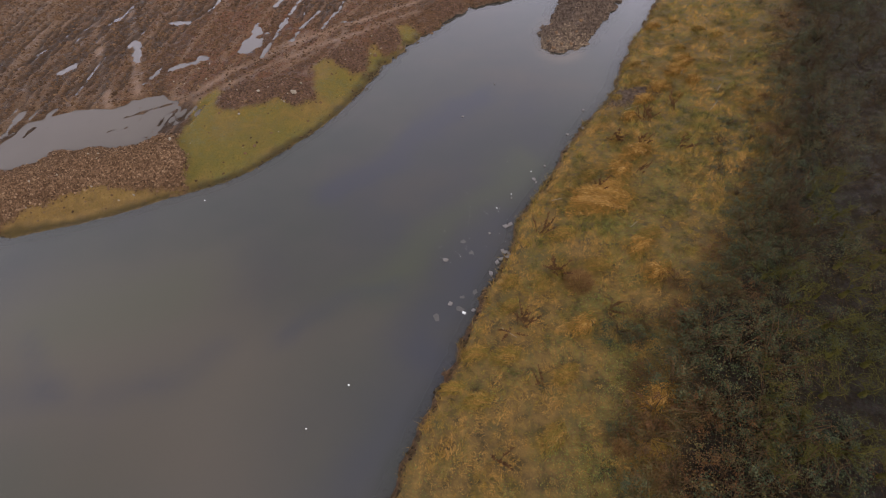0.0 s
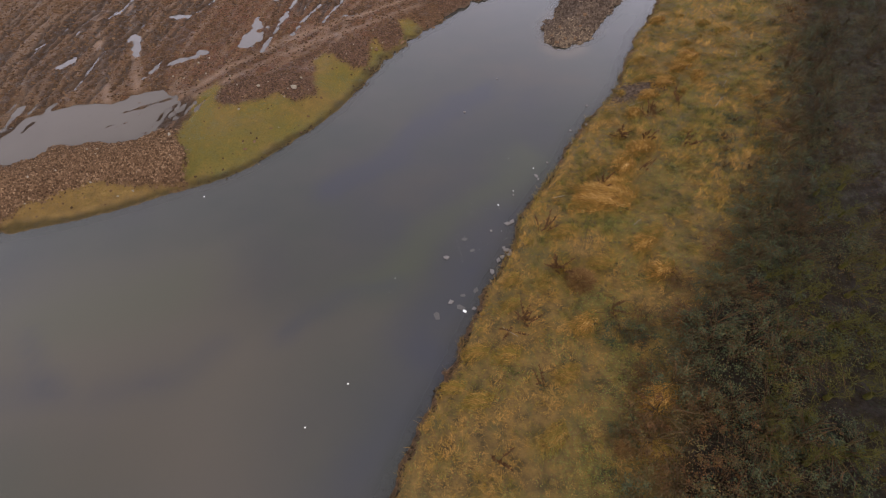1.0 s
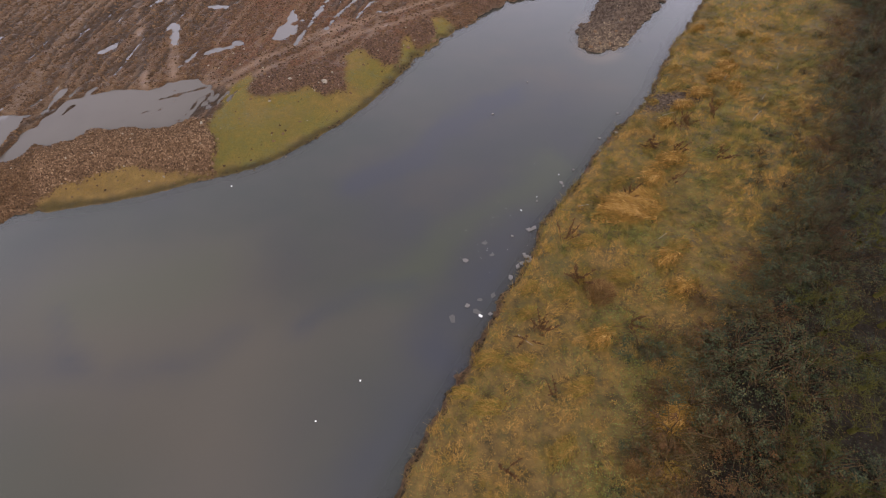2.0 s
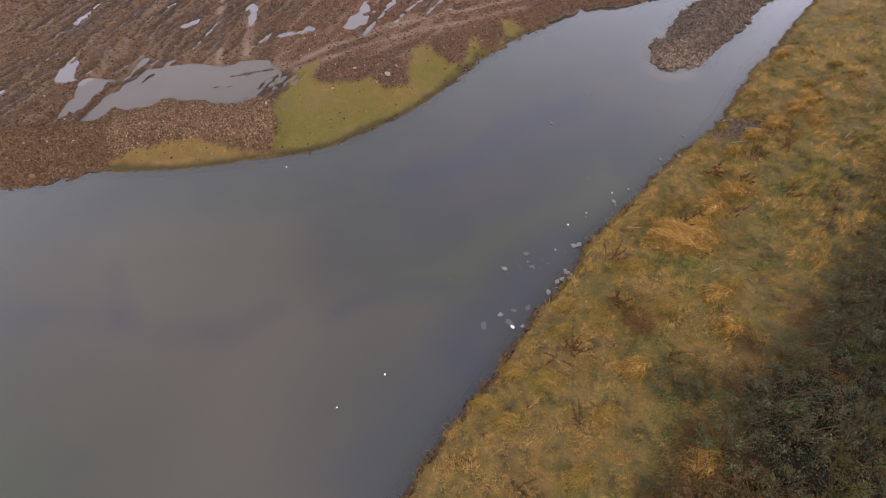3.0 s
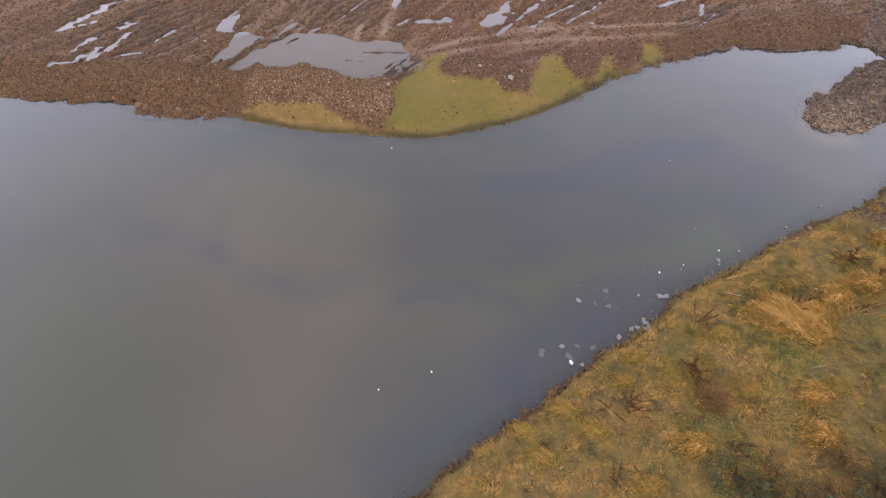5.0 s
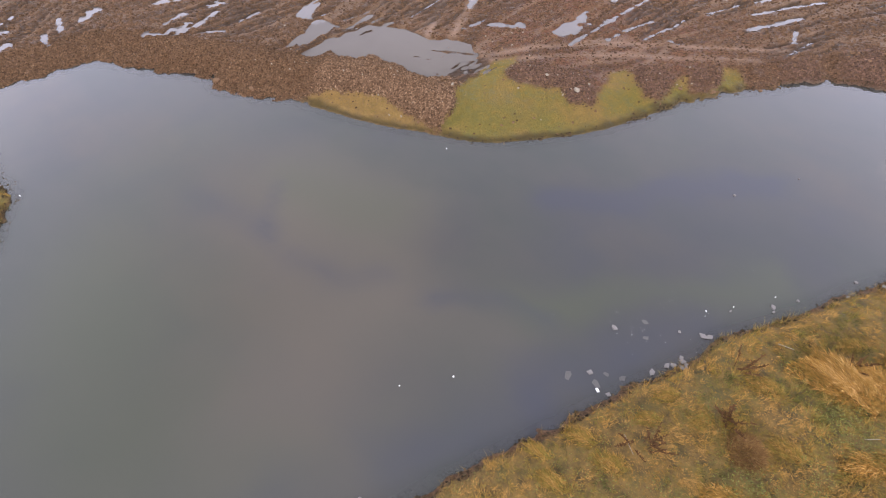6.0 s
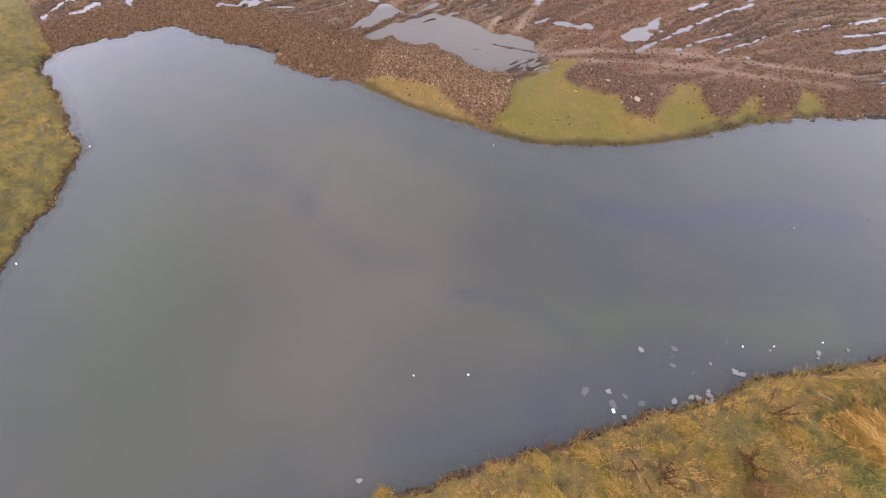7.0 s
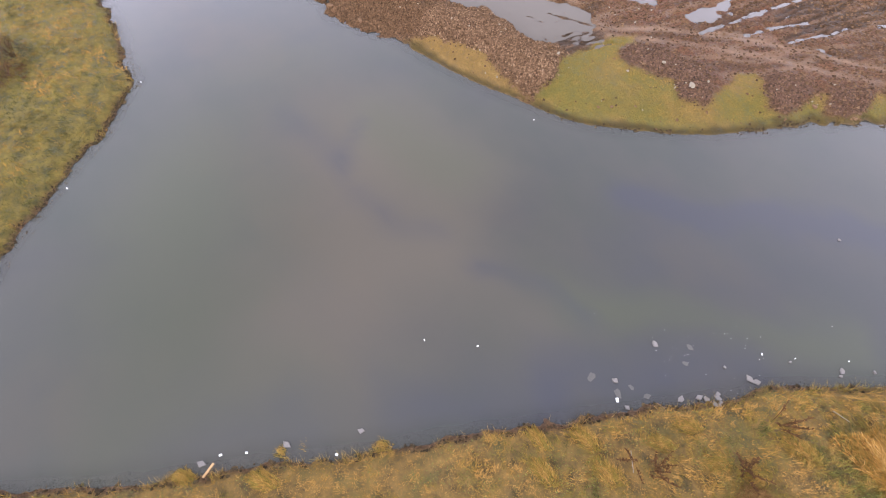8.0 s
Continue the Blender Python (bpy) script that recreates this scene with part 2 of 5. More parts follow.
def furrows(x, y):
    total, weight = np.zeros(x.shape), np.full(x.shape, 1e-6)
    for k, (cx, cy, deg) in enumerate(LIE):
        a = radians(deg)
        u, v = x * math.cos(a) + y * math.sin(a), -x * math.sin(a) + y * math.cos(a)
        w = np.exp(-((x - cx) ** 2 + (y - cy) ** 2) / 36)
        total += w * (fbm(u * 2.3, v * 0.07, 121 + k, 3) - 0.5)
        weight += w
    return total / weight * (0.6 + 0.8 * fbm(x * 0.7, y * 0.7, 129, 2))


def stroke_mask(x, y, strokes, warp, edge, comb=None):
    m = np.zeros(x.shape)
    wob = (fbm(x * 2.6, y * 2.6, 21, 4) - 0.5) * 2.4
    if comb is not None:
        wob = wob * 1.1 + comb * 0.6
    for line, r in strokes:
        pts = np.array(line, float)
        lo, hi = pts.min(0) - r - 1.5, pts.max(0) + r + 1.5
        sel = (x > lo[0]) & (x < hi[0]) & (y > lo[1]) & (y < hi[1])
        if sel.any():
            d, _ = seg_dist(x[sel], y[sel], pts)
            m[sel] = np.maximum(m[sel], step01(((r - d + warp * min(1, r * 1.15) * wob[sel]) / edge) * 0.5 + 0.5))
    return m


def terrain(x, y):
    """Height of the ground and its surface masks at arrays of places."""
    d, bank = shore(x, y)
    land = np.maximum(d, 0)
    soft, fine = fbm(x * 0.35, y * 0.35, 1, 4) - 0.5, fbm(x * 2.3, y * 2.3, 2, 4) - 0.5
    near = 0.38 * step01(land / 0.7) + 0.35 * step01(land / 4) + 0.7 * step01((land - 4) / 9) + 0.3 * soft + 0.12 * fine
    left = 0.30 * step01(land / 0.8) + 0.35 * step01(land / 4) + 0.25 * soft + 0.10 * fine
    spit = 0.14 * step01(land / 0.3) + 0.6 * step01(land / 2.6) + 0.25 * soft + 0.3 * fine * step01(land / 0.6)
    green = blob_mask(x, y, GREEN, 0.35) * (bank == 2) * step01((d + 0.03) / 0.1)
    dry = blob_mask(x, y, DRY, 0.35) * (bank == 2) * step01((d + 0.03) / 0.1)
    grassy = np.maximum(green, dry)
    clod = np.maximum(fine, 0) * 0.2 + np.maximum(fbm(x * 2.6, y * 2.6, 9, 2) - 0.5, -0.15) * 0.22
    far = 0.12 * step01((land + 0.05) / 0.4) + (MUD - 0.12) * step01(land / 3.2)
    ridge_d, _ = seg_dist(x, y, spline(RUBBLE))
    ridge = np.exp(-(ridge_d / 1.7) ** 2) * step01(land / 1.2)
    heap = np.zeros(x.shape)
    for hx, hy, r, h in HEAPS:
        r2 = ((x - hx) ** 2 + (y - hy) ** 2) / (r * (0.75 + 0.5 * vnoise(x, y, 31))) ** 2
        heap = np.maximum(heap, h * np.exp(-r2))
    rubble = np.clip(ridge * 1.3 + (d < 3.2) * (x < -25) * 0.9 * step01((d + 0.25) / 0.2), 0, 1) * (bank == 2) * (1 - dry * 0.9) * (1 - green)
    far = far + 0.55 * ridge * (1 - 0.8 * green) + heap + clod * (1 - 0.9 * grassy) * np.minimum(land / 0.5, 1) + 0.05 * np.abs(soft)
    far = far + rubble * (0.35 * (fbm(x * 0.8, y * 0.8, 33, 3) - 0.5) + 0.3 * np.maximum(fbm(x * 2.0, y * 2.0, 34, 3) - 0.5, -0.1)) * np.minimum(land / 0.8, 1)
    lie = furrows(x, y)
    open_field = (bank == 2) * step01((land - 3.5) / 2) * (1 - grassy)
    far = far + 0.06 * lie * open_field
    field = (bank == 2) * step01((land - 1.8) / 1.0)
    ruts = stroke_mask(x, y, RUT_LINES, 0.10, 0.16) * field
    tracks = stroke_mask(x, y, TRACKS, 0.3, 0.35) * field * (0.6 + 0.4 * step01((fbm(x * 0.9, y * 0.9, 77, 3) - 0.35) * 4))
    wet = stroke_mask(x, y, PUDDLES, 0.75, 0.22, lie)
    comb = 1.3 * lie + 0.5 * fine
    for pool, ragged in ((GREAT, 0.3), (LOBE, 0.25), (POOL, 0.25), (RED_POOL, 0.35)):
        wet = np.maximum(wet, blob_mask(x + comb, y + 0.3 * comb, pool, ragged, 0.2, 23))
    wet = wet * field
    berm = np.clip(stroke_mask(x, y, [(ln, w + 0.22) for ln, w in RUT_LINES], 0.10, 0.2) * field - ruts, 0, 1)
    far = far - 0.09 * ruts * (1 - wet) + 0.05 * berm * (0.4 + fine + 0.5)
    far = far * (1 - tracks) + (MUD + 0.01 + 0.03 * fine) * tracks
    far = far * (1 - wet) + (PUDDLE_Z - 0.11 + np.where((x > -21.5) & (x < -15.5) & (y < 28), 0.42, 0.3) * np.maximum(fine, 0)) * wet
    scars = stroke_mask(x, y, RIDGES, 0.16, 0.1) * field
    far = np.where(scars * wet > 0, far * (1 - scars) + (PUDDLE_Z + 0.07 + 0.25 * np.maximum(fine, -0.1)) * scars, far)
    ruts = np.maximum(ruts, 0.8 * scars)
    z = np.select([bank == 0, bank == 1, bank == 2], [near, left, far], spit)
    depth = np.maximum(-d, 0)
    bed = -0.05 - 0.32 * depth - 0.12 * (fine + 0.5) * np.minimum(depth, 1)
    z = np.where(d > 0, z, np.maximum(bed, -2.2))
    return {"z": z, "d": d, "bank": bank, "green": green, "dry": dry, "rubble": rubble, "heap": np.clip(heap * 3, 0, 1) * (bank == 2) * (1 - green),
            "tracks": np.maximum(tracks, 0.3 * berm), "rut": ruts, "furrow_tone": np.where(open_field > 0.3, np.clip(0.5 + lie * 2.2, 0, 1), 0.5), "wet": wet, "spit": np.where((bank == 3) | ((bank == 2) & (x > 10.5)), 1.0, 0.0)}


# the fine part of the ground, laid out once and looked up by everything that stands on it
CELL, LOW, HIGH = 0.19, (-54.0, -14.0), (34.0, 60.0)
lx, ly = np.arange(LOW[0], HIGH[0] + CELL / 2, CELL), np.arange(LOW[1], HIGH[1] + CELL / 2, CELL)
lgx, lgy = np.meshgrid(lx, ly)
LAID = {k: v.reshape(lgx.shape).astype(float) for k, v in terrain(lgx.ravel(), lgy.ravel()).items()}


def ground_at(x, y):
    """Height, distance from the water and masks, between the laid-out places."""
    u = np.clip((x - LOW[0]) / CELL, 0, len(lx) - 1.001)
    w = np.clip((y - LOW[1]) / CELL, 0, len(ly) - 1.001)
    i, j = u.astype(int), w.astype(int)
    fu, fw = u - i, w - j
    out = {}
    for k, g in LAID.items():
        out[k] = g[j + (fw > 0.5), i + (fu > 0.5)] if k == "bank" else (
            (g[j, i] * (1 - fu) + g[j, i + 1] * fu) * (1 - fw) + (g[j + 1, i] * (1 - fu) + g[j + 1, i + 1] * fu) * fw)
    return out


def bank_at(x, y):
    g = ground_at(np.atleast_1d(np.asarray(x, float)), np.atleast_1d(np.asarray(y, float)))
    return g["d"], g["bank"]


def ground_z(x, y):
    return ground_at(np.atleast_1d(np.asarray(x, float)), np.atleast_1d(np.asarray(y, float)))["z"]


# ---- mesh helpers ----
def mesh_of(name, verts, faces, mats, attrs=None, smooth=False):
    """A mesh from arrays of places and of faces, all with the same number of corners."""
    verts, faces = np.asarray(verts, np.float32).reshape(-1, 3), np.asarray(faces, np.int32)
    me = bpy.data.meshes.new(name)
    k = faces.shape[1]
    me.vertices.add(len(verts))
    me.vertices.foreach_set("co", verts.ravel())
    me.loops.add(faces.size)
    me.loops.foreach_set("vertex_index", faces.ravel())
    me.polygons.add(len(faces))
    me.polygons.foreach_set("loop_start", np.arange(len(faces), dtype=np.int32) * k)
    me.polygons.foreach_set("use_smooth", np.full(len(faces), smooth))
    for key, values in (attrs or {}).items():
        at = me.attributes.new(key, "FLOAT", "POINT")
        at.data.foreach_set("value", np.asarray(values, np.float32))
    for m in (mats if isinstance(mats, (list, tuple)) else [mats]):
        me.materials.append(m)
    me.update(calc_edges=True)
    me.validate()
    return me


def part(name, me, parent, label=""):
    ob = new(name, me)
    ob.parent = parent
    return tagged(ob, label=label)


def empty(name, m=None):
    ob = new(name)
    ob.empty_display_size = 0.2
    if m is not None:
        ob.matrix_basis = m
    return ob


# ---- materials ----
def material(name):
    m = bpy.data.materials.new(name)
    m.use_nodes = True
    n, l = m.node_tree.nodes, m.node_tree.links
    return m, n, l, n["Principled BSDF"]


def noise_node(n, l, scale, detail=5.0, rough=0.6, stretch=None):
    co = n.new("ShaderNodeTexCoord")
    t = n.new("ShaderNodeTexNoise")
    t.inputs["Scale"].default_value, t.inputs["Detail"].default_value, t.inputs["Roughness"].default_value = scale, detail, rough
    src = co.outputs["Object"]
    if stretch:
        mp = n.new("ShaderNodeMapping")
        mp.inputs["Scale"].default_value = stretch
        l.new(src, mp.inputs[0])
        src = mp.outputs[0]
    l.new(src, t.inputs["Vector"])
    return t.outputs["Fac"]


def ramp(n, l, fac, stops):
    r = n.new("ShaderNodeValToRGB")
    e = r.color_ramp.elements
    while len(e) < len(stops):
        e.new(0.5)
    for el, (p, c) in zip(e, stops):
        el.position, el.color = p, (*c, 1)
    l.new(fac, r.inputs[0])
    return r.outputs[0]


def blend(n, l, fac, a, b, mode="MIX"):
    x = n.new("ShaderNodeMix")
    x.data_type, x.blend_type = "RGBA", mode
    for sock, val in ((x.inputs[0], fac), (x.inputs[6], a), (x.inputs[7], b)):
        if isinstance(val, (int, float)):
            sock.default_value = val
        elif isinstance(val, tuple):
            sock.default_value = (*val, 1)
        else:
            l.new(val, sock)
    return x.outputs[2]


def attr(n, key):
    a = n.new("ShaderNodeAttribute")
    a.attribute_name = key
    return a.outputs["Fac"]


def bump(n, l, bsdf, height, strength=0.5, distance=0.05):
    b = n.new("ShaderNodeBump")
    b.inputs["Strength"].default_value, b.inputs["Distance"].default_value = strength, distance
    l.new(height, b.inputs["Height"])
    l.new(b.outputs[0], bsdf.inputs["Normal"])


def ground_material():
    m, n, l, p = material("ground_soil")
    big, mid, fine = noise_node(n, l, 0.22, 3), noise_node(n, l, 1.6, 6, 0.65), noise_node(n, l, 9.0, 6, 0.7)
    mud = ramp(n, l, mid, [(0.25, (0.040, 0.021, 0.010)), (0.5, (0.088, 0.045, 0.021)), (0.75, (0.132, 0.072, 0.035))])
    red = ramp(n, l, mid, [(0.25, (0.066, 0.025, 0.012)), (0.55, (0.140, 0.053, 0.027)), (0.8, (0.190, 0.088, 0.047))])
    col = blend(n, l, attr(n, "red"), mud, red)
    col = blend(n, l, ramp(n, l, big, [(0.35, (0.35, 0.35, 0.35)), (0.6, (0, 0, 0))]), col, (0.040, 0.024, 0.013))
    col = blend(n, l, ramp(n, l, fine, [(0.3, (0.55, 0.55, 0.55)), (0.7, (0, 0, 0))]), col, (0.040, 0.023, 0.012))
    # Speckled grit; its pale and dark also stand in for clod shading.
    grit_shading = noise_node(n, l, 8.0, 6, 0.75)
    col = blend(n, l, ramp(n, l, grit_shading, [(0.51, (0, 0, 0)), (0.64, (0.75, 0.75, 0.75))]), col, (0.172, 0.106, 0.058))
    col = blend(n, l, ramp(n, l, grit_shading, [(0.36, (0.8, 0.8, 0.8)), (0.48, (0, 0, 0))]), col, (0.022, 0.014, 0.008))
    # Crests paler, troughs darker: relief shading put into the colour.
    col = blend(n, l, ramp(n, l, attr(n, "furrow_tone"), [(0.58, (0, 0, 0)), (0.8, (0.4, 0.4, 0.4))]), col, (0.175, 0.118, 0.078))
    col = blend(n, l, ramp(n, l, attr(n, "furrow_tone"), [(0.2, (0.5, 0.5, 0.5)), (0.42, (0, 0, 0))]), col, (0.036, 0.022, 0.013))
    rub = ramp(n, l, fine, [(0.3, (0.0380, 0.0185, 0.0085)), (0.7, (0.1045, 0.0555, 0.0267))])
    col = blend(n, l, attr(n, "rubble"), col, rub)
    heap = ramp(n, l, fine, [(0.3, (0.036, 0.020, 0.013)), (0.7, (0.112, 0.060, 0.037))])
    col = blend(n, l, attr(n, "heap"), col, heap)
    spit = ramp(n, l, mid, [(0.3, (0.042, 0.029, 0.021)), (0.7, (0.130, 0.094, 0.068))])
    col = blend(n, l, attr(n, "spit"), col, spit)
    track = ramp(n, l, mid, [(0.3, (0.145, 0.092, 0.058)), (0.7, (0.220, 0.145, 0.097))])
    col = blend(n, l, attr(n, "tracks"), col, track)
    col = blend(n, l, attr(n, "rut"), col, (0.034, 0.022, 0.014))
    grass = ramp(n, l, mid, [(0.3, (0.085, 0.076, 0.017)), (0.5, (0.122, 0.098, 0.023)), (0.75, (0.180, 0.122, 0.034))])
    straw = ramp(n, l, mid, [(0.3, (0.115, 0.070, 0.022)), (0.5, (0.160, 0.100, 0.032)), (0.75, (0.22, 0.145, 0.055))])
    grass = blend(n, l, ramp(n, l, fine, [(0.32, (0.45, 0.45, 0.45)), (0.5, (0, 0, 0))]), grass, (0.040, 0.038, 0.010))
    col = blend(n, l, attr(n, "green"), col, grass)
    col = blend(n, l, attr(n, "dry"), col, straw)
    rim = ramp(n, l, mid, [(0.3, (0.026, 0.020, 0.007)), (0.7, (0.066, 0.046, 0.014))])
    col = blend(n, l, attr(n, "rim"), col, rim)
    bank = ramp(n, l, mid, [(0.34, (0.050, 0.035, 0.012)), (0.5, (0.120, 0.076, 0.025)), (0.66, (0.190, 0.118, 0.038))])
    tufty = noise_node(n, l, 1.1, 5, 0.6)
    bank = blend(n, l, ramp(n, l, tufty, [(0.5, (0, 0, 0)), (0.62, (0.5, 0.5, 0.5))]), bank, (0.090, 0.078, 0.024))
    bank = blend(n, l, attr(n, "lush"), bank, ramp(n, l, mid, [(0.36, (0.045, 0.044, 0.012)), (0.62, (0.150, 0.122, 0.030))]))
    col = blend(n, l, attr(n, "turf"), col, bank)
    # Leaf litter colour, deepened to hold the shade under trees and brambles.
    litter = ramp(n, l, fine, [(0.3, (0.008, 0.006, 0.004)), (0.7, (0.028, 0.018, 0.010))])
    col = blend(n, l, attr(n, "woods_shade"), col, litter)
    silt = ramp(n, l, mid, [(0.3, (0.09, 0.062, 0.045)), (0.7, (0.14, 0.10, 0.075))])
    col = blend(n, l, attr(n, "bed"), col, silt)
    l.new(col, p.inputs["Base Color"])
    l.new(ramp(n, l, mid, [(0.35, (0.45, 0.45, 0.45)), (0.6, (0.9, 0.9, 0.9))]), p.inputs["Roughness"])
    p.inputs["Specular IOR Level"].default_value = 0.12
    lumpy = noise_node(n, l, 5.5, 8, 0.8)
    bump(n, l, p, lumpy, 1.0, 0.22)
    return m


def speckled(name, stops, scale=8.0, rough=0.85, strength=0.5, island=0.0, dist=0.03):
    """A material whose colour follows a noise, and a random shade for each loose piece."""
    m, n, l, p = material(name)
    f = noise_node(n, l, scale, 6, 0.65)
    fac = f
    if island:
        g = n.new("ShaderNodeNewGeometry")
        mx = n.new("ShaderNodeMix")
        mx.inputs[0].default_value = island
        l.new(f, mx.inputs[2])
        l.new(g.outputs["Random Per Island"], mx.inputs[3])
        fac = mx.outputs[0]
    l.new(ramp(n, l, fac, stops), p.inputs["Base Color"])
    p.inputs["Roughness"].default_value = rough
    p.inputs["Specular IOR Level"].default_value = 0.06
    if strength:
        bump(n, l, p, f, strength, dist)
    return m


def blade_material(name, stops, rough=0.7, gloss=0.04):
    """Grass and leaves: the hue attribute of each blade runs along the ramp, with a little shade of its own."""
    m, n, l, p = material(name)
    g = n.new("ShaderNodeNewGeometry")
    col = ramp(n, l, attr(n, "hue"), stops)
    shade = ramp(n, l, g.outputs["Random Per Island"], [(0.0, (0.62, 0.6, 0.58)), (0.8, (1.1, 1.08, 1.06)), (1.0, (1.3, 1.28, 1.25))])
    l.new(blend(n, l, 1.0, col, shade, "MULTIPLY"), p.inputs["Base Color"])
    p.inputs["Roughness"].default_value = rough
    p.inputs["Specular IOR Level"].default_value = gloss
    return m


def water_material(name, murk, deep, clear=0.4, rough=0.04, ripple=0.02):
    """Turbid water: silt colour at depth, see-through in the shallows, a glossy top."""
    m, n, l, p = material(name)
    big = noise_node(n, l, 0.055, 4, 0.55, (1.0, 1.7, 1.0))
    plume = noise_node(n, l, 0.16, 4, 0.5, (1.5, 0.8, 1.0))
    c = ramp(n, l, big, murk)
    c = blend(n, l, ramp(n, l, plume, [(0.50, (0, 0, 0)), (0.75, (0.35, 0.35, 0.35))]), c, deep)
    c = blend(n, l, attr(n, "silt"), c, (0.063, 0.053, 0.041))
    c = blend(n, l, attr(n, "weed"), c, (0.041, 0.044, 0.030))
    c = blend(n, l, attr(n, "channel"), c, (0.030, 0.031, 0.037))
    l.new(c, p.inputs["Base Color"])
    p.inputs["Roughness"].default_value = rough
    p.inputs["IOR"].default_value = 1.33
    bump(n, l, p, noise_node(n, l, 3.0, 3), ripple, 0.02)
    tr = n.new("ShaderNodeBsdfTransparent")
    mix = n.new("ShaderNodeMixShader")
    fac = n.new("ShaderNodeMapRange")
    fac.inputs[1].default_value, fac.inputs[2].default_value = 0.0, clear
    fac.inputs[3].default_value, fac.inputs[4].default_value = 0.86, 1.0
    l.new(attr(n, "depth"), fac.inputs[0])
    l.new(fac.outputs[0], mix.inputs[0])
    l.new(tr.outputs[0], mix.inputs[1])
    l.new(p.outputs[0], mix.inputs[2])
    l.new(mix.outputs[0], n["Material Output"].inputs[0])
    return m


M_GROUND = ground_material()
M_WATER = water_material("river_water", [(0.3, (0.028, 0.032, 0.028)), (0.5, (0.036, 0.036, 0.032)), (0.7, (0.046, 0.040, 0.032))], (0.027, 0.027, 0.033))
M_PUDDLE = water_material("puddle_water", [(0.3, (0.070, 0.060, 0.052)), (0.7, (0.090, 0.078, 0.070))], (0.062, 0.052, 0.045), 0.05)
M_PUDDLE.node_tree.nodes["Principled BSDF"].inputs["Specular IOR Level"].default_value = 0.4
M_SLURRY = water_material("mud_slurry", [(0.3, (0.064, 0.054, 0.045)), (0.7, (0.084, 0.072, 0.060))], (0.056, 0.047, 0.038), 0.05, 0.12)
M_SLURRY.node_tree.nodes["Principled BSDF"].inputs["Specular IOR Level"].default_value = 0.17
M_GRASS = blade_material("bank_grass", [(0.0, (0.052, 0.050, 0.016)), (0.25, (0.110, 0.096, 0.025)), (0.45, (0.160, 0.116, 0.027)),
                                        (0.65, (0.204, 0.124, 0.031)), (0.85, (0.242, 0.138, 0.037)), (1.0, (0.30, 0.195, 0.075))])
M_HERB = blade_material("herb_leaf", [(0.0, (0.074, 0.088, 0.028)), (0.5, (0.130, 0.140, 0.040)), (1.0, (0.200, 0.192, 0.056))])
M_WEED = blade_material("dead_weed", [(0.0, (0.080, 0.042, 0.016)), (0.5, (0.140, 0.078, 0.029)), (1.0, (0.21, 0.128, 0.052))])
M_TUSSOCK = blade_material("tussock_grass", [(0.0, (0.17, 0.105, 0.025)), (0.35, (0.24, 0.13, 0.030)), (0.65, (0.33, 0.175, 0.045)), (1.0, (0.50, 0.31, 0.12))])
M_LEAF = blade_material("bramble_leaf", [(0.0, (0.018, 0.024, 0.010)), (0.35, (0.034, 0.044, 0.019)), (0.6, (0.056, 0.062, 0.026)),
                                         (0.75, (0.0780, 0.0560, 0.0166)), (1.0, (0.0860, 0.0400, 0.0130))], 0.55, 0.13)
M_BARK = speckled("mossy_bark", [(0.25, (0.022, 0.020, 0.007)), (0.5, (0.052, 0.047, 0.011)), (0.8, (0.100, 0.089, 0.018))], 3.0)
M_BARK2 = speckled("brown_bark", [(0.25, (0.014, 0.010, 0.006)), (0.55, (0.036, 0.025, 0.014)), (0.8, (0.066, 0.046, 0.026))], 3.0)
M_STEM = speckled("bramble_stem", [(0.3, (0.030, 0.018, 0.009)), (0.7, (0.075, 0.046, 0.022))], 5.0)
M_DOCK = speckled("dock_stalk", [(0.3, (0.040, 0.020, 0.009)), (0.7, (0.105, 0.052, 0.021))], 6.0)
M_STONE = speckled("rubble_stone", [(0.1, (0.032, 0.018, 0.010)), (0.45, (0.078, 0.045, 0.025)), (0.78, (0.130, 0.081, 0.047)), (0.97, (0.26, 0.18, 0.115))], 9.0, island=0.75)
M_CLOD = speckled("mud_clod", [(0.1, (0.030, 0.0175, 0.010)), (0.5, (0.070, 0.040, 0.021)), (0.85, (0.110, 0.066, 0.036)), (0.98, (0.22, 0.152, 0.095))], 9.0, island=0.75)
M_HEAPCLOD = speckled("heap_clod", [(0.1, (0.028, 0.018, 0.013)), (0.5, (0.066, 0.038, 0.025)), (0.85, (0.110, 0.066, 0.044)), (0.985, (0.22, 0.165, 0.125))], 9.0, island=0.75)
M_DARKCLOD = speckled("dark_clod", [(0.1, (0.024, 0.016, 0.012)), (0.5, (0.062, 0.044, 0.032)), (0.85, (0.105, 0.077, 0.056)), (0.985, (0.24, 0.185, 0.13))], 9.0, island=0.7)
M_GRAVEL = speckled("pale_gravel", [(0.2, (0.065, 0.047, 0.032)), (0.6, (0.135, 0.100, 0.068)), (0.95, (0.27, 0.21, 0.15))], 9.0, island=0.6)
M_SLAB = speckled("concrete_slab", [(0.25, (0.0935, 0.0850, 0.0782)), (0.6, (0.1445, 0.1343, 0.1275)), (0.85, (0.1785, 0.1658, 0.1573))], 7.0)
M_SLIME = speckled("silted_slab", [(0.3, (0.0562, 0.0537, 0.0513)), (0.7, (0.0850, 0.0813, 0.0762))], 7.0)
M_WHITE = speckled("white_foam", [(0.3, (0.560, 0.560, 0.544)), (0.7, (0.672, 0.672, 0.656))], 12.0, 0.6, 0.2)
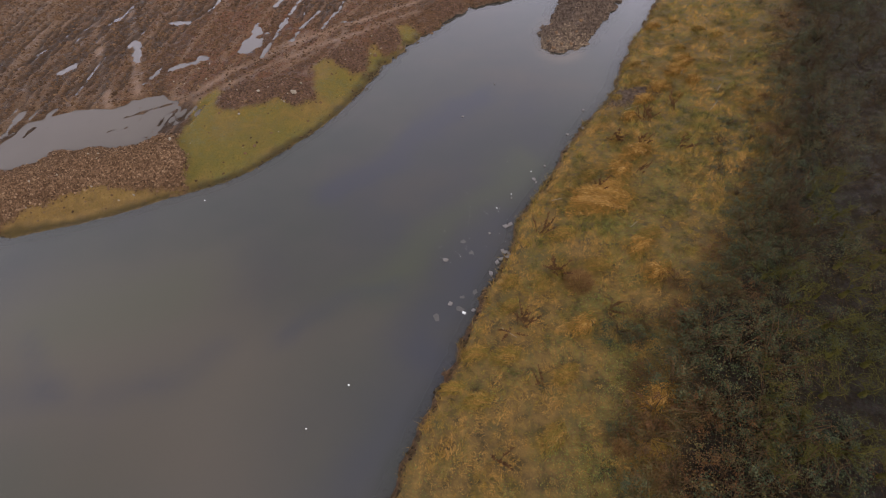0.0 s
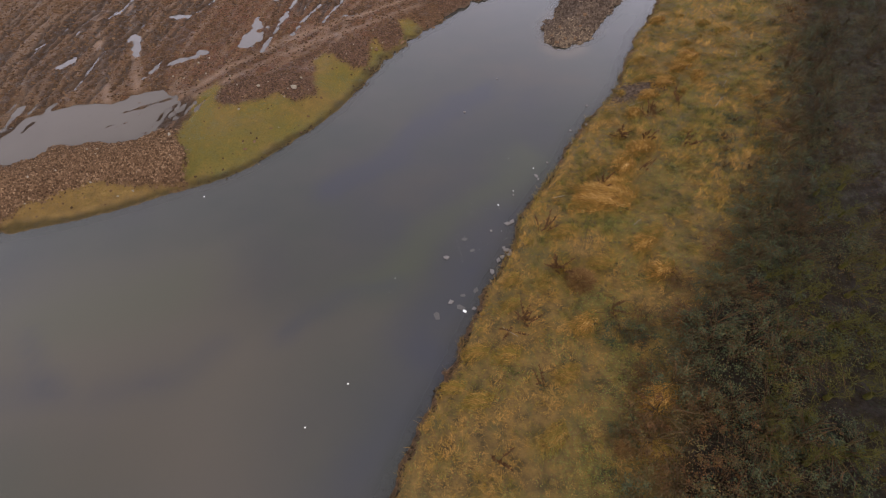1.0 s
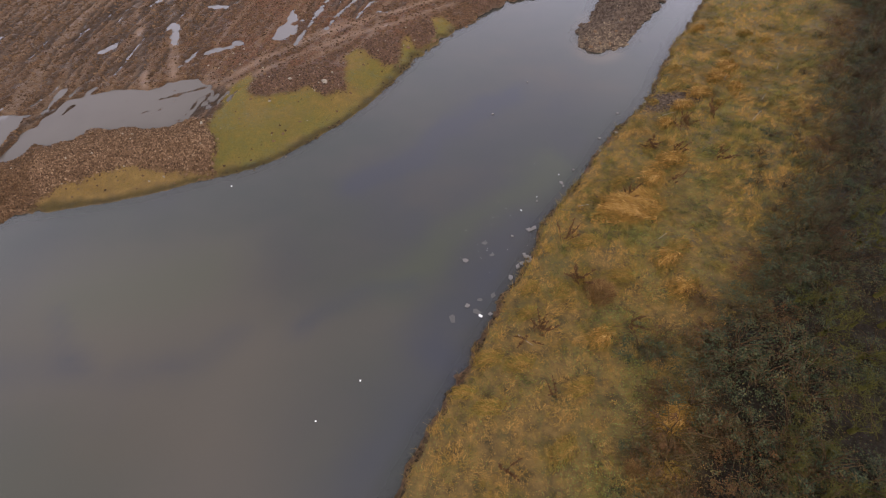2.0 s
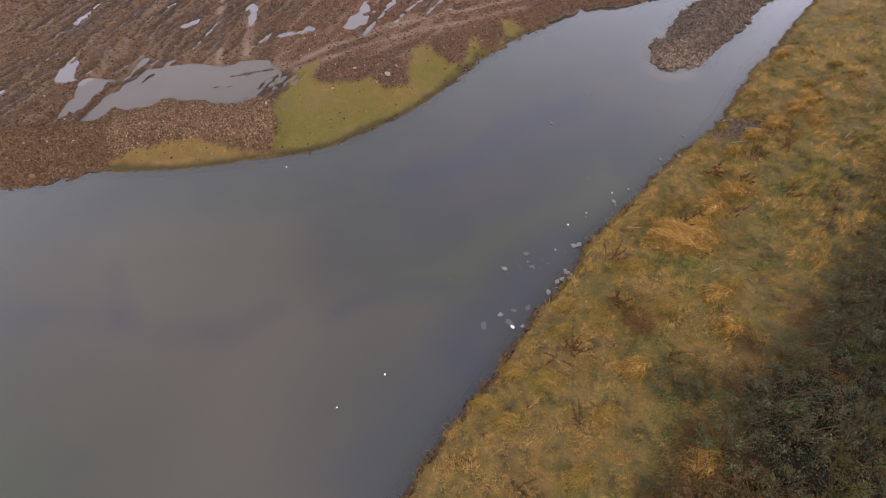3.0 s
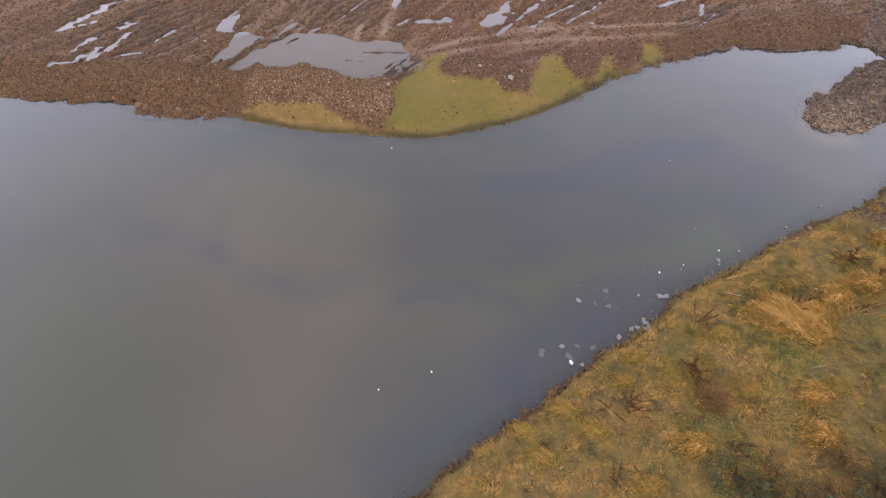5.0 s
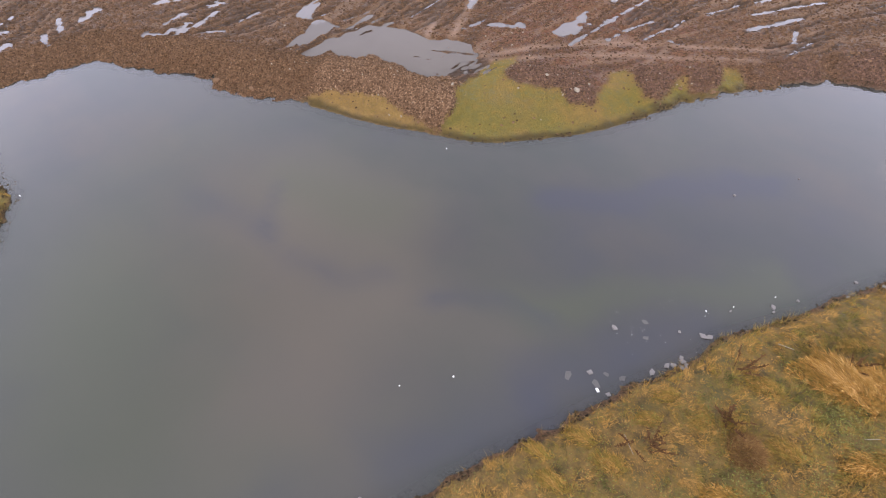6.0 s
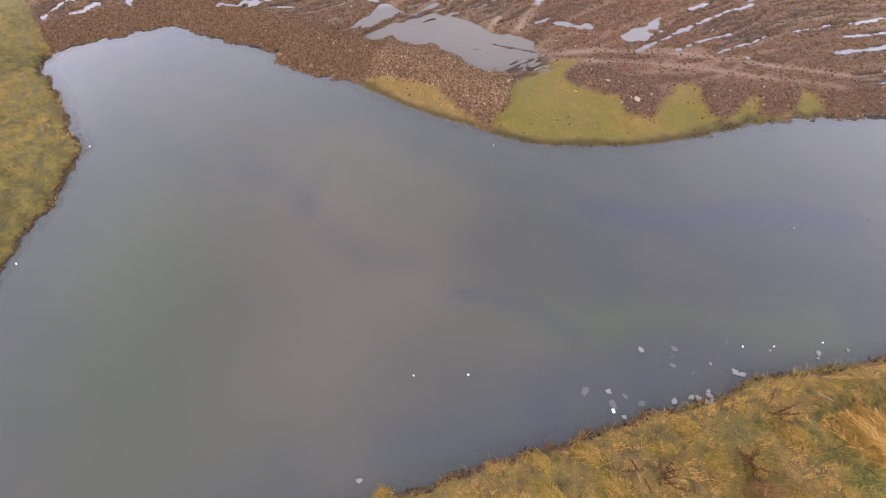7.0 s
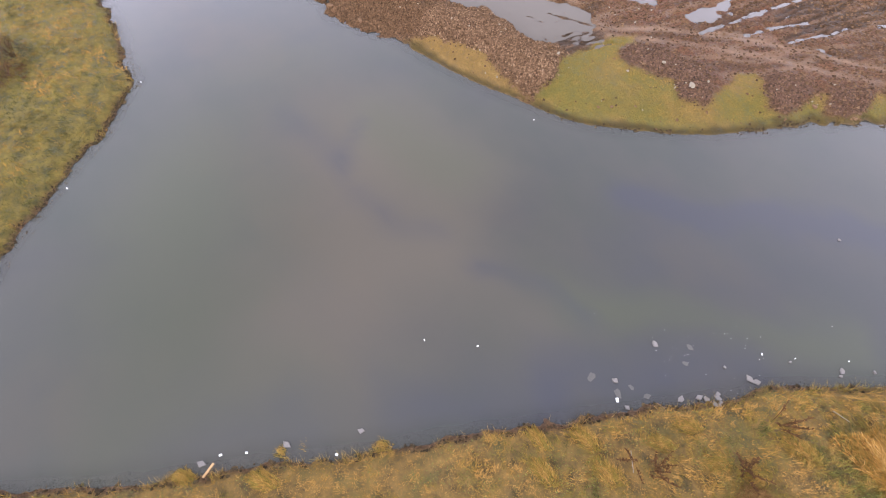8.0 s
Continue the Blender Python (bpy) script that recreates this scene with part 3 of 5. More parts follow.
M_PALE = speckled("weathered_stick", [(0.3, (0.140, 0.120, 0.090)), (0.7, (0.240, 0.210, 0.165))], 9.0)
M_PLANK = speckled("fresh_plank", [(0.3, (0.252, 0.150, 0.072)), (0.7, (0.348, 0.228, 0.120))], 9.0)
M_TURF = speckled("turf_clump", [(0.2, (0.018, 0.013, 0.008)), (0.6, (0.044, 0.030, 0.016)), (0.9, (0.078, 0.055, 0.028))], 7.0, island=0.6)

# ---- ground: one sheet to the horizon ----
def axis(lo, hi, reach=3200.0):
    mid = np.arange(lo, hi + CELL / 2, CELL)
    grow = [CELL]
    while sum(grow) < reach:
        grow.append(grow[-1] * 1.3)
    out = np.cumsum(grow)
    return np.concatenate([lo - out[::-1], mid, hi + out])


gx, gy = np.meshgrid(axis(LOW[0], HIGH[0]), axis(LOW[1], HIGH[1]))
shape_ = gx.shape
T = terrain(gx.ravel(), gy.ravel())
dn = T["d"]
# Wood floor mask for the litter colour and the shade in it.
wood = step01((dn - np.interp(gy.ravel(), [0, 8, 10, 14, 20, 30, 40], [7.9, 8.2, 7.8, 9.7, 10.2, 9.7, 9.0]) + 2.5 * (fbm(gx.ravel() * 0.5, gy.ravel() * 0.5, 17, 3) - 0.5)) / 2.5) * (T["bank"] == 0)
bare = np.exp(-(((gx.ravel() - 13.0) / 2.1) ** 2 + ((gy.ravel() - 27.9 - 0.25 * (gx.ravel() - 13)) / 0.9) ** 2) ** 2)
turf = ((T["bank"] == 0) | (T["bank"] == 1)) * step01((dn - 0.15) / 0.3) * (1 - bare)
# turf bleached in patches, towards its edges and along the water
sere = (0.75 + 0.2 * step01((gy.ravel() - 26) / 4)) * step01((fbm(gx.ravel() * 0.7, gy.ravel() * 0.7, 93, 5) - 0.36) * 2.6) * np.maximum(step01((gy.ravel() - 21.5) / 5), step01(1.4 - dn / 0.9))
ids = np.arange(gx.size).reshape(shape_)
rows_, cols_ = (shape_[0] - 1) // 4 * 4, (shape_[1] - 1) // 4 * 4
plain = (T["d"] < -3.0).reshape(shape_)
coarse = np.ones((rows_ // 4, cols_ // 4), bool)
for a_ in range(5):
    for b_ in range(5):
        coarse &= plain[a_:a_ + rows_ - 3:4, b_:b_ + cols_ - 3:4]
fine_cell = np.ones((shape_[0] - 1, shape_[1] - 1), bool)
fine_cell[:rows_, :cols_] = ~np.kron(coarse, np.ones((4, 4), bool)).astype(bool)
quads = np.stack([ids[:-1, :-1], ids[:-1, 1:], ids[1:, 1:], ids[1:, :-1]], -1)[fine_cell]
corner = ids[:rows_ + 1:4, :cols_ + 1:4]
wide = np.stack([corner[:-1, :-1], corner[:-1, 1:], corner[1:, 1:], corner[1:, :-1]], -1)[coarse]
quads = np.concatenate([quads, wide])
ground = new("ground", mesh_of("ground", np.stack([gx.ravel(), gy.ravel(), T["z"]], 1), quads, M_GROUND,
                               {"green": T["green"], "dry": np.maximum(T["dry"], T["green"] * sere), "rubble": T["rubble"], "heap": T["heap"], "tracks": T["tracks"], "rut": T["rut"], "furrow_tone": T["furrow_tone"], "red": np.clip(np.exp(-(((gx.ravel() + 13) / 10) ** 2 + ((gy.ravel() - 35.5) / 8) ** 2)) * (0.3 + 1.2 * fbm(gx.ravel() * 0.4, gy.ravel() * 0.4, 91, 3)), 0, 0.95),
                                "spit": T["spit"], "rim": 0.95 * np.maximum(T["green"], T["dry"]) * step01(1.3 - dn / (0.25 + 0.6 * fbm(gx.ravel() * 1.4, gy.ravel() * 1.4, 95, 3))), "turf": turf, "lush": 0.7 * (T["bank"] == 1), "woods_shade": wood, "bed": step01(-dn / 0.3 + 0.3)}, smooth=True))
tagged(ground, "muddy brown construction ground with grassy river banks", "ground", kind="structure")

# ---- river water ----
wx, wy = np.meshgrid(np.arange(-46, 36, 0.5), np.arange(-62, 74, 0.5))
wz = terrain(wx.ravel(), wy.ravel())
wid = np.arange(wx.size).reshape(wx.shape)
wq = np.stack([wid[:-1, :-1], wid[:-1, 1:], wid[1:, 1:], wid[1:, :-1]], -1).reshape(-1, 4)
keep = (wz["d"][wq] < 0.9).any(1)
used, inv = np.unique(wq[keep], return_inverse=True)
wv = np.stack([wx.ravel(), wy.ravel(), np.zeros(wx.size)], 1)[used]
ax_, ay_ = wv[:, 0], wv[:, 1]
warp_x, warp_y = ax_ + 3 * (fbm(ax_ * 0.25, ay_ * 0.25, 81, 3) - 0.5), ay_ + 3 * (fbm(ax_ * 0.25, ay_ * 0.25, 82, 3) - 0.5)


def bar(line, width):
    d, _ = seg_dist(warp_x, warp_y, spline(line, 3))
    return np.exp(-(d / width) ** 2)


# drifts of pale silt, green weedy shallows and darker channels of the bed
SPIT_TIP = [(9.3, 39.4), (7.6, 37.0), (7.6, 34.9), (8.8, 33.7), (10.6, 34.4), (12.2, 36)]
SILT = np.clip(0.9 * bar(SPIT_TIP, 0.7) + 0.6 * bar([(-17, 8), (-11, 5.5), (-10, 1)], 5.0) + 0.3 * bar([(-9, 8.5), (-4, 10)], 2.6) + 0.6 * bar([(-19, 11), (-14, 12.4)], 3.0), 0, 1)
WEED = np.clip(0.35 * bar([(-27, 8), (-25, 2), (-21, -3)], 3.5) + 0.3 * bar([(-9, -6), (-7, -1)], 2.5) + 0.9 * bar([(-4, 12.2), (0, 16.4), (5, 22)], 1.2) + 0.6 * bar([(-14, -4), (-19, 0)], 4.5) + 0.6 * bar([(-19, 11), (-14, 12.4)], 2.6), 0, 1)
CHANNEL = np.clip(1.0 * bar([(-7, 19.3), (-3, 22), (3, 28.3)], 0.9) + 0.36 * bar([(-14.3, 6.9), (-12.2, 7.6), (-10.3, 8.7)], 0.8) + 0.35 * bar([(-19.5, 9.5), (-18, 7.6), (-16, 7.2)], 0.8) + 0.45 * bar([(-7.2, 9.5), (-5.2, 11.4), (-3.2, 12.3)], 0.7)
                  + 0.3 * bar([(-22, 6), (-19, 6.6), (-17, 7.5)], 0.8) + 0.7 * bar([(-1.5, 10), (1, 13.6), (3, 16.5)], 1.4) + 0.6 * bar([(-4.4, 3), (-2.5, 6), (-1, 8.6)], 1.2)
                  + 0.4 * bar([(-8, -5), (-5.6, -1)], 1.4) + 0.45 * bar([(-3, 17.5), (5, 27)], 3.5), 0, 1) * (0.55 + 0.9 * (fbm(ax_ * 0.7, ay_ * 0.7, 83, 4)))
CHANNEL = np.clip(CHANNEL, 0, 1)
water = new("water", mesh_of("water", wv, inv.reshape(-1, 4), M_WATER, {"depth": np.maximum(-wz["z"][used], 0), "silt": SILT, "weed": WEED, "channel": CHANNEL}, smooth=True))
tagged(water, "still murky grey-brown river water reflecting the sky", "water", kind="structure")

# ---- puddles in the mud ----
def puddle(line, r, level):
    pts = spline(line, 3)
    lo, hi = pts.min(0) - r - 0.9, pts.max(0) + r + 0.9
    px, py = np.meshgrid(np.linspace(lo[0], hi[0], 2 + int((hi[0] - lo[0]) / 0.25)), np.linspace(lo[1], hi[1], 2 + int((hi[1] - lo[1]) / 0.25)))
    d, _ = seg_dist(px.ravel(), py.ravel(), pts)
    i = np.arange(px.size).reshape(px.shape)
    q = np.stack([i[:-1, :-1], i[:-1, 1:], i[1:, 1:], i[1:, :-1]], -1).reshape(-1, 4)
    q = q[(d[q] < r + 0.75 * min(1, r * 1.6) + 0.15).any(1) & (ground_at(px.ravel(), py.ravel())["d"][q] > 2.4).all(1)]
    if not len(q):
        return None
    u, v = np.unique(q, return_inverse=True)
    places = np.stack([px.ravel(), py.ravel(), np.full(px.size, level)], 1)[u]
    ob = new("puddle", mesh_of("puddle", places, v.reshape(-1, 4), M_SLURRY if r > 1 else M_PUDDLE, {"depth": np.maximum(level - ground_z(places[:, 0], places[:, 1]), 0.0)}))
    size = "large" if r > 1 else "small" if r < 0.3 else "broad"
    return tagged(ob, f"{size} shallow puddle of brown rainwater in churned mud", "puddle", "puddles in the mud", "structure")


# overlapping sheets of water lie at levels of their own
laid = []
for line, r in [([(-27.4, 20.2), (-25.6, 23.4), (-22.6, 24.2), (-19.6, 24.9), (-18.0, 25.4)], 2.6), ([(-29.6, 18.3), (-29.7, 20.6), (-30.0, 22.4)], 0.85),
                ([(-32.3, 22.6), (-33.4, 25.0)], 0.7), ([(-15.1, 33.6), (-15.0, 37.2)], 0.7)] + BROAD + FINGERS[:3] + EASTERN + WESTERN + WET_RUTS:
    pts = np.array(line)
    lo, hi = pts.min(0) - r - 1, pts.max(0) + r + 1
    taken = {n for n, a, c in laid if (a < hi).all() and (c > lo).all()}
    n = min(set(range(40)) - taken)
    laid.append((n, lo, hi))
    puddle(line, r, PUDDLE_Z - 0.005 * n)

# ---- blades, clumps and branches ----
def blades(x, y, z, az, lean, length, width, hue, curl=0.5, short=False):
    """Bent grass blades: arrays of root, bearing, lean from upright, length, width and hue."""
    n = len(x)
    ux, uy = np.cos(az), np.sin(az)
    root = np.stack([x, y, z - 0.02], 1)
    m_out, m_up = np.sin(lean) * length * 0.5, np.cos(lean) * length * 0.5
    mid = root + np.stack([ux * m_out, uy * m_out, m_up], 1)
    l2 = np.clip(lean + curl, 0, 1.75)
    t_out, t_up = np.sin(l2) * length * 0.5, np.cos(l2) * length * 0.5
    tip = mid + np.stack([ux * t_out, uy * t_out, t_up], 1)
    side = np.stack([-uy * width / 2, ux * width / 2, np.zeros(n)], 1)
    if short:
        v = np.stack([root - side, root + side, tip], 1).reshape(-1, 3)
        return v, np.arange(n * 3).reshape(-1, 3), np.repeat(hue, 3)
    v = np.stack([root - side, root + side, mid + side * 0.9, mid - side * 0.9, tip], 1).reshape(-1, 3)
    b = np.arange(n)[:, None] * 5
    f = np.stack([b + [0, 1, 2], b + [0, 2, 3], b + [3, 2, 4]], 1).reshape(-1, 3)
    return v, f, np.repeat(hue, 5)


ICO_V = np.array([(0, 0, 1), *[(0.894 * math.cos(a), 0.894 * math.sin(a), 0.447) for a in np.arange(5) * 1.2566],
                  *[(0.894 * math.cos(a), 0.894 * math.sin(a), -0.447) for a in np.arange(5) * 1.2566 + 0.628], (0, 0, -1)])
ICO_F = np.array([(0, 1 + i, 1 + (i + 1) % 5) for i in range(5)] + [(1 + i, 6 + i, 1 + (i + 1) % 5) for i in range(5)]
                 + [(1 + (i + 1) % 5, 6 + i, 6 + (i + 1) % 5) for i in range(5)] + [(11, 6 + (i + 1) % 5, 6 + i) for i in range(5)])


# the upper half of an eight-sided lump, its foot sunk in the soil
TOP_V = np.array([(1, 0, -0.25), (0, 1, -0.25), (-1, 0, -0.25), (0, -1, -0.25), (0.1, 0.1, 0.9)], float)
TOP_F = np.array([(0, 1, 4), (1, 2, 4), (2, 3, 4), (3, 0, 4)])


def lumps(x, y, z, size, flat=0.7, rough=0.35, crumb=False):
    """Angular lumps: jittered many-sided stones, each turned its own way."""
    n = len(x)
    base_v, base_f = (TOP_V, TOP_F) if crumb else (ICO_V, ICO_F)
    v = base_v[None] * (1 + rng.uniform(-rough, rough, (n, len(base_v), 1))) * np.stack([np.ones(n), rng.uniform(0.6, 1, n), rng.uniform(flat * 0.6, flat, n)], 1)[:, None]
    tilt, a = rng.uniform(-0.5, 0.5, n), rng.uniform(0, 6.283, n)
    ct, st, ca, sa = np.cos(tilt)[:, None], np.sin(tilt)[:, None], np.cos(a)[:, None], np.sin(a)[:, None]
    vx, vz = v[..., 0] * ct - v[..., 2] * st, v[..., 0] * st + v[..., 2] * ct
    v = np.stack([vx * ca - v[..., 1] * sa, vx * sa + v[..., 1] * ca, vz], -1) * size[:, None, None]
    v = v + np.stack([x, y, z + size * (0.0 if crumb else 0.2)], 1)[:, None]
    f = (base_f[None] + np.arange(n)[:, None, None] * len(base_v)).reshape(-1, 3)
    return v.reshape(-1, 3), f


class Tubes:
    """Gathers tapered tubes into one mesh."""

    def __init__(self):
        self.v, self.f, self.count = [], [], 0

    def add(self, pts, radii, sides=4):
        pts = np.asarray(pts, float)
        d = np.gradient(pts, axis=0)
        d /= np.linalg.norm(d, axis=1, keepdims=True) + 1e-9
        ref = np.where(np.abs(d[:, 2:3]) > 0.9, [[1.0, 0, 0]], [[0, 0, 1.0]])
        a = np.cross(d, ref)
        a /= np.linalg.norm(a, axis=1, keepdims=True) + 1e-9
        b = np.cross(d, a)
        ang = np.arange(sides) * 2 * math.pi / sides
        ring = a[:, None] * np.cos(ang)[None, :, None] + b[:, None] * np.sin(ang)[None, :, None]
        v = pts[:, None] + ring * np.asarray(radii)[:, None, None]
        k = len(pts)
        i = np.arange((k - 1) * sides).reshape(k - 1, sides)
        j = np.roll(i, -1, 1)
        self.f.append((np.stack([i, j, j + sides, i + sides], -1).reshape(-1, 4)) + self.count)
        self.v.append(v.reshape(-1, 3))
        self.count += k * sides

    def mesh(self, name, mat):
        return mesh_of(name, np.concatenate(self.v), np.concatenate(self.f), mat, smooth=True)


# ---- the near bank's long dead grass ----
def scatter(n, lo, hi):
    return rng.uniform(lo[0], hi[0], n), rng.uniform(lo[1], hi[1], n)


def keep_where(mask, *arrays):
    return [a[mask] for a in arrays]


TUSSOCKS = [(8.9, 17.7, 1.4), (9.6, 18.6, 0.9), (8.3, 18.4, 0.7), (10.5, 20.3, 0.9), (12.0, 21.9, 0.8), (17.8, 31.8, 0.9), (16.9, 30.6, 0.8), (6.4, 15.5, 0.6),
            (2.8, 8.6, 0.55), (1.5, 6.6, 0.5), (13.8, 27.2, 0.7), (15.2, 28.6, 0.8), (10.2, 14.6, 0.7), (10.9, 15.3, 0.6), (8.8, 6.6, 0.75), (8.2, 4.5, 0.6), (10.6, 12.8, 0.65), (-4.2, -2.6, 0.5), (-4.9, -1.6, 0.42), (-4.6, -0.7, 0.4), (-2.9, 1.9, 0.42), (-6.1, -5.2, 0.4), (3.4, 12.6, 0.45), (0.4, 7.2, 0.45)]


def wood_edge(y):
    """How far from the water the brambles begin, at each y."""
    return np.interp(y, [0, 5, 8, 10, 14, 20, 25, 32, 40], [7.2, 7.2, 7.5, 6.8, 9.0, 9.5, 9.0, 8.8, 8.2])


def tufts_of(x, y, size, seed):
    """The tuft that each blade belongs to: offset from its heart and two random numbers."""
    best, ox, oy, r1, r2 = np.full(x.shape, 1e9), np.zeros(x.shape), np.zeros(x.shape), np.zeros(x.shape), np.zeros(x.shape)
    ix, iy = np.floor(x / size), np.floor(y / size)
    for a in (-1, 0, 1):
        for b in (-1, 0, 1):
            jx, jy = ix + a, iy + b
            cx, cy = (jx + lattice(jx, jy, seed)) * size, (jy + lattice(jx, jy, seed + 1)) * size
            d2 = (x - cx) ** 2 + (y - cy) ** 2
            near = d2 < best
            best = np.where(near, d2, best)
            ox, oy = np.where(near, x - cx, ox), np.where(near, y - cy, oy)
            r1, r2 = np.where(near, lattice(jx, jy, seed + 2), r1), np.where(near, lattice(jx, jy, seed + 3), r2)
    return ox, oy, r1, r2


def lodged(x, y, hue, size, seed, tall, wide):
    """Blades gathered into flopped tufts, each with its own lie, length and shade."""
    n = len(x)
    ox, oy, r1, r2 = tufts_of(x, y, size, seed)
    q = np.hypot(ox, oy) / size
    swirl = fbm(x * 0.45, y * 0.45, seed + 5, 3) * 10 + 0.8
    bearing = swirl + (r1 - 0.5) * 3.0 + rng.normal(0, 0.75, n)
    length = (0.5 + 0.9 * r2) * tall * rng.uniform(0.6, 1.3, n)
    shade = hue + (r2 - 0.5) * 0.42 + (r1 - 0.5) * 0.34 + rng.normal(0, 0.12, n)
    px, py = x - ox * 0.12, y - oy * 0.12
    z = ground_z(px, py) + tall * 0.22 * (0.3 + r2) * np.exp(-(q / 0.4) ** 2)
    return blades(px, py, z, bearing, rng.uniform(0.45, 1.35, n), length, rng.uniform(*wide, n) * (1 + np.clip(y, 0, 40) / 60), np.clip(shade, 0.03, 0.88), 0.45)


def bank_grass():
    x, y = scatter(1150000, (-16, -14), (32, 52))
    d, bank = bank_at(x, y)
    bare = np.exp(-(((x - 13.0) / 2.1) ** 2 + ((y - 27.9 - 0.25 * (x - 13)) / 0.9) ** 2) ** 2)
    k = (bank == 0) & (d > 0.08 + 0.5 * fbm(x * 1.9, y * 1.9, 49, 3)) & (d < wood_edge(y) + 2.6) & (rng.uniform(0, 1, len(x)) > bare) & (rng.uniform(0, 1, len(x)) < 1.0 * np.clip(1 - (d - wood_edge(y)) / 2.6, 0.15, 1) * np.clip(1.45 - y / 42, 0.42, 1))
    x, y, d = keep_where(k, x, y, d)
    patch, mid = fbm(x * 0.4, y * 0.4, 41, 4), fbm(x * 1.3, y * 1.3, 42, 3)
    hue = 0.66 + (patch - 0.5) * 1.0 + (mid - 0.5) * 1.5 + (fbm(x * 2.6, y * 2.6, 46, 2) - 0.5) * 0.8
    for gx_, gy_, r, pull in ((7.1, 11.0, 0.9, 0.35), (7.4, 7.6, 0.7, 0.35), (6.9, 6.2, 0.7, 0.3), (5.3, 3.8, 1.0, 0.3), (10.2, 17.6, 1.2, 0.35), (9.4, 15.8, 1.0, 0.3), (13.4, 19.8, 1.2, 0.35), (14.6, 22.2, 1.0, 0.25), (19, 29, 1.8, 0.25)):
        hue -= pull * np.exp(-((x - gx_) ** 2 + (y - gy_) ** 2) / r ** 2)
    hue += 0.14 * step01((4.2 - d) / 2.5) * step01((14 - y) / 6) + 0.05 * step01((12 - y) / 8) - 0.16 * step01((y - 15) / 10)
    v, f, h = lodged(x, y, hue, 0.26, 141, (0.08 + 0.5 * fbm(x * 1.2, y * 1.2, 44, 4) ** 2) * np.interp(y, [8, 22], [0.62, 1.05]), (0.009, 0.017))
    ob = new("bank_grass", mesh_of("bank_grass", v, f, M_GRASS, {"hue": h}))
    return tagged(ob, "long lodged tawny and green winter grass on the bank", "grass", kind="stuff")


def bank_herbs():
    """Small green weeds among the grass, in patches."""
    x, y = scatter(900000, (-16, -14), (32, 52))
    d, bank = bank_at(x, y)
    p = step01((fbm(x * 0.9, y * 0.9, 47, 4) - 0.53) * 7)
    for hx, hy, r in ((7.1, 11.0, 0.9), (7.4, 7.7, 0.7), (7.0, 6.3, 0.75), (5.3, 3.8, 1.1), (9.4, 15.8, 1.2), (12.6, 19.2, 1.2), (14.8, 22.4, 0.9), (3.0, 7.4, 0.4), (2.6, 10.3, 0.4)):
        p = np.maximum(p, 2.0 * np.exp(-((x - hx) ** 2 + (y - hy) ** 2) / r ** 2))
    k = (bank == 0) & (d > 0.3) & (d < wood_edge(y) + 0.6) & (rng.uniform(0, 1, len(x)) < p * np.clip(1.3 - y / 35, 0.25, 1) * (0.3 + 0.6 * step01((d - 2.5) / 2.5)))
    x, y = keep_where(k, x, y)
    n = len(x)
    size, az = rng.uniform(0.013, 0.028, n), rng.uniform(0, 6.283, n)
    u = np.stack([np.cos(az), np.sin(az), rng.normal(0, 0.4, n)], 1) * size[:, None]
    w = np.stack([-np.sin(az), np.cos(az), rng.normal(0, 0.4, n)], 1) * size[:, None] * 0.6
    c = np.stack([x, y, ground_z(x, y) + rng.uniform(0.1, 0.34, n)], 1)
    v = np.stack([c - u, c + w, c + u, c - w], 1).reshape(-1, 3)
    ob = new("bank_herbs", mesh_of("bank_herbs", v, np.arange(n * 4).reshape(-1, 4), M_HERB, {"hue": np.repeat(np.clip(rng.normal(0.5, 0.25, n), 0, 1), 4)}))
    return tagged(ob, "low green weeds growing through the dead grass", "weeds", kind="stuff")


def left_grass():
    x, y = scatter(60000, (-50, -14), (-18, 3))
    d, bank = bank_at(x, y)
    k = (bank == 1) & (d > 0.02) & (d < 14)
    x, y, d = keep_where(k, x, y, d)
    n = len(x)
    hue = 0.36 + (fbm(x * 0.4, y * 0.4, 51, 4) - 0.5) * 1.2 + (fbm(x * 1.6, y * 1.6, 52, 3) - 0.5) * 1.3
    hue -= 0.35 * np.exp(-((x + 30) ** 2 + (y + 5) ** 2) / 4)
    v, f, h = lodged(x, y, hue, 0.40, 151, np.full(n, 0.22), (0.015, 0.03))
    ob = new("meadow_grass", mesh_of("meadow_grass", v, f, M_GRASS, {"hue": h}))
    return tagged(ob, "rough tawny and green grass on the opposite bank", "grass", kind="stuff")


def green_turf():
    x, y = scatter(190000, (-26, 14), (0, 39))
    t = ground_at(x, y)
    k = (t["d"] > 0.55 + 0.3 * fbm(x, y, 62, 2)) & ((t["green"] > 0.4) | (t["dry"] > 0.4)) & (t["bank"] == 2)
    x, y, z, dry, d = keep_where(k, x, y, t["z"], t["dry"], t["d"])
    n = len(x)
    hue = 0.34 + 0.12 * dry + 0.22 * step01((y - 22) / 7) + (fbm(x * 0.5, y * 0.5, 61, 4) - 0.5) * 0.7 + rng.normal(0, 0.08, n)
    v, f, h = blades(x, y, z, rng.uniform(0, 6.28, n), rng.uniform(0.2, 1.1, n), rng.uniform(0.06, 0.14, n), rng.uniform(0.02, 0.04, n), np.clip(hue, 0, 1), short=True)
    ob = new("short_turf", mesh_of("short_turf", v, f, M_GRASS, {"hue": h}))
    return tagged(ob, "short yellow-green turf along the far shore", "grass", kind="stuff")


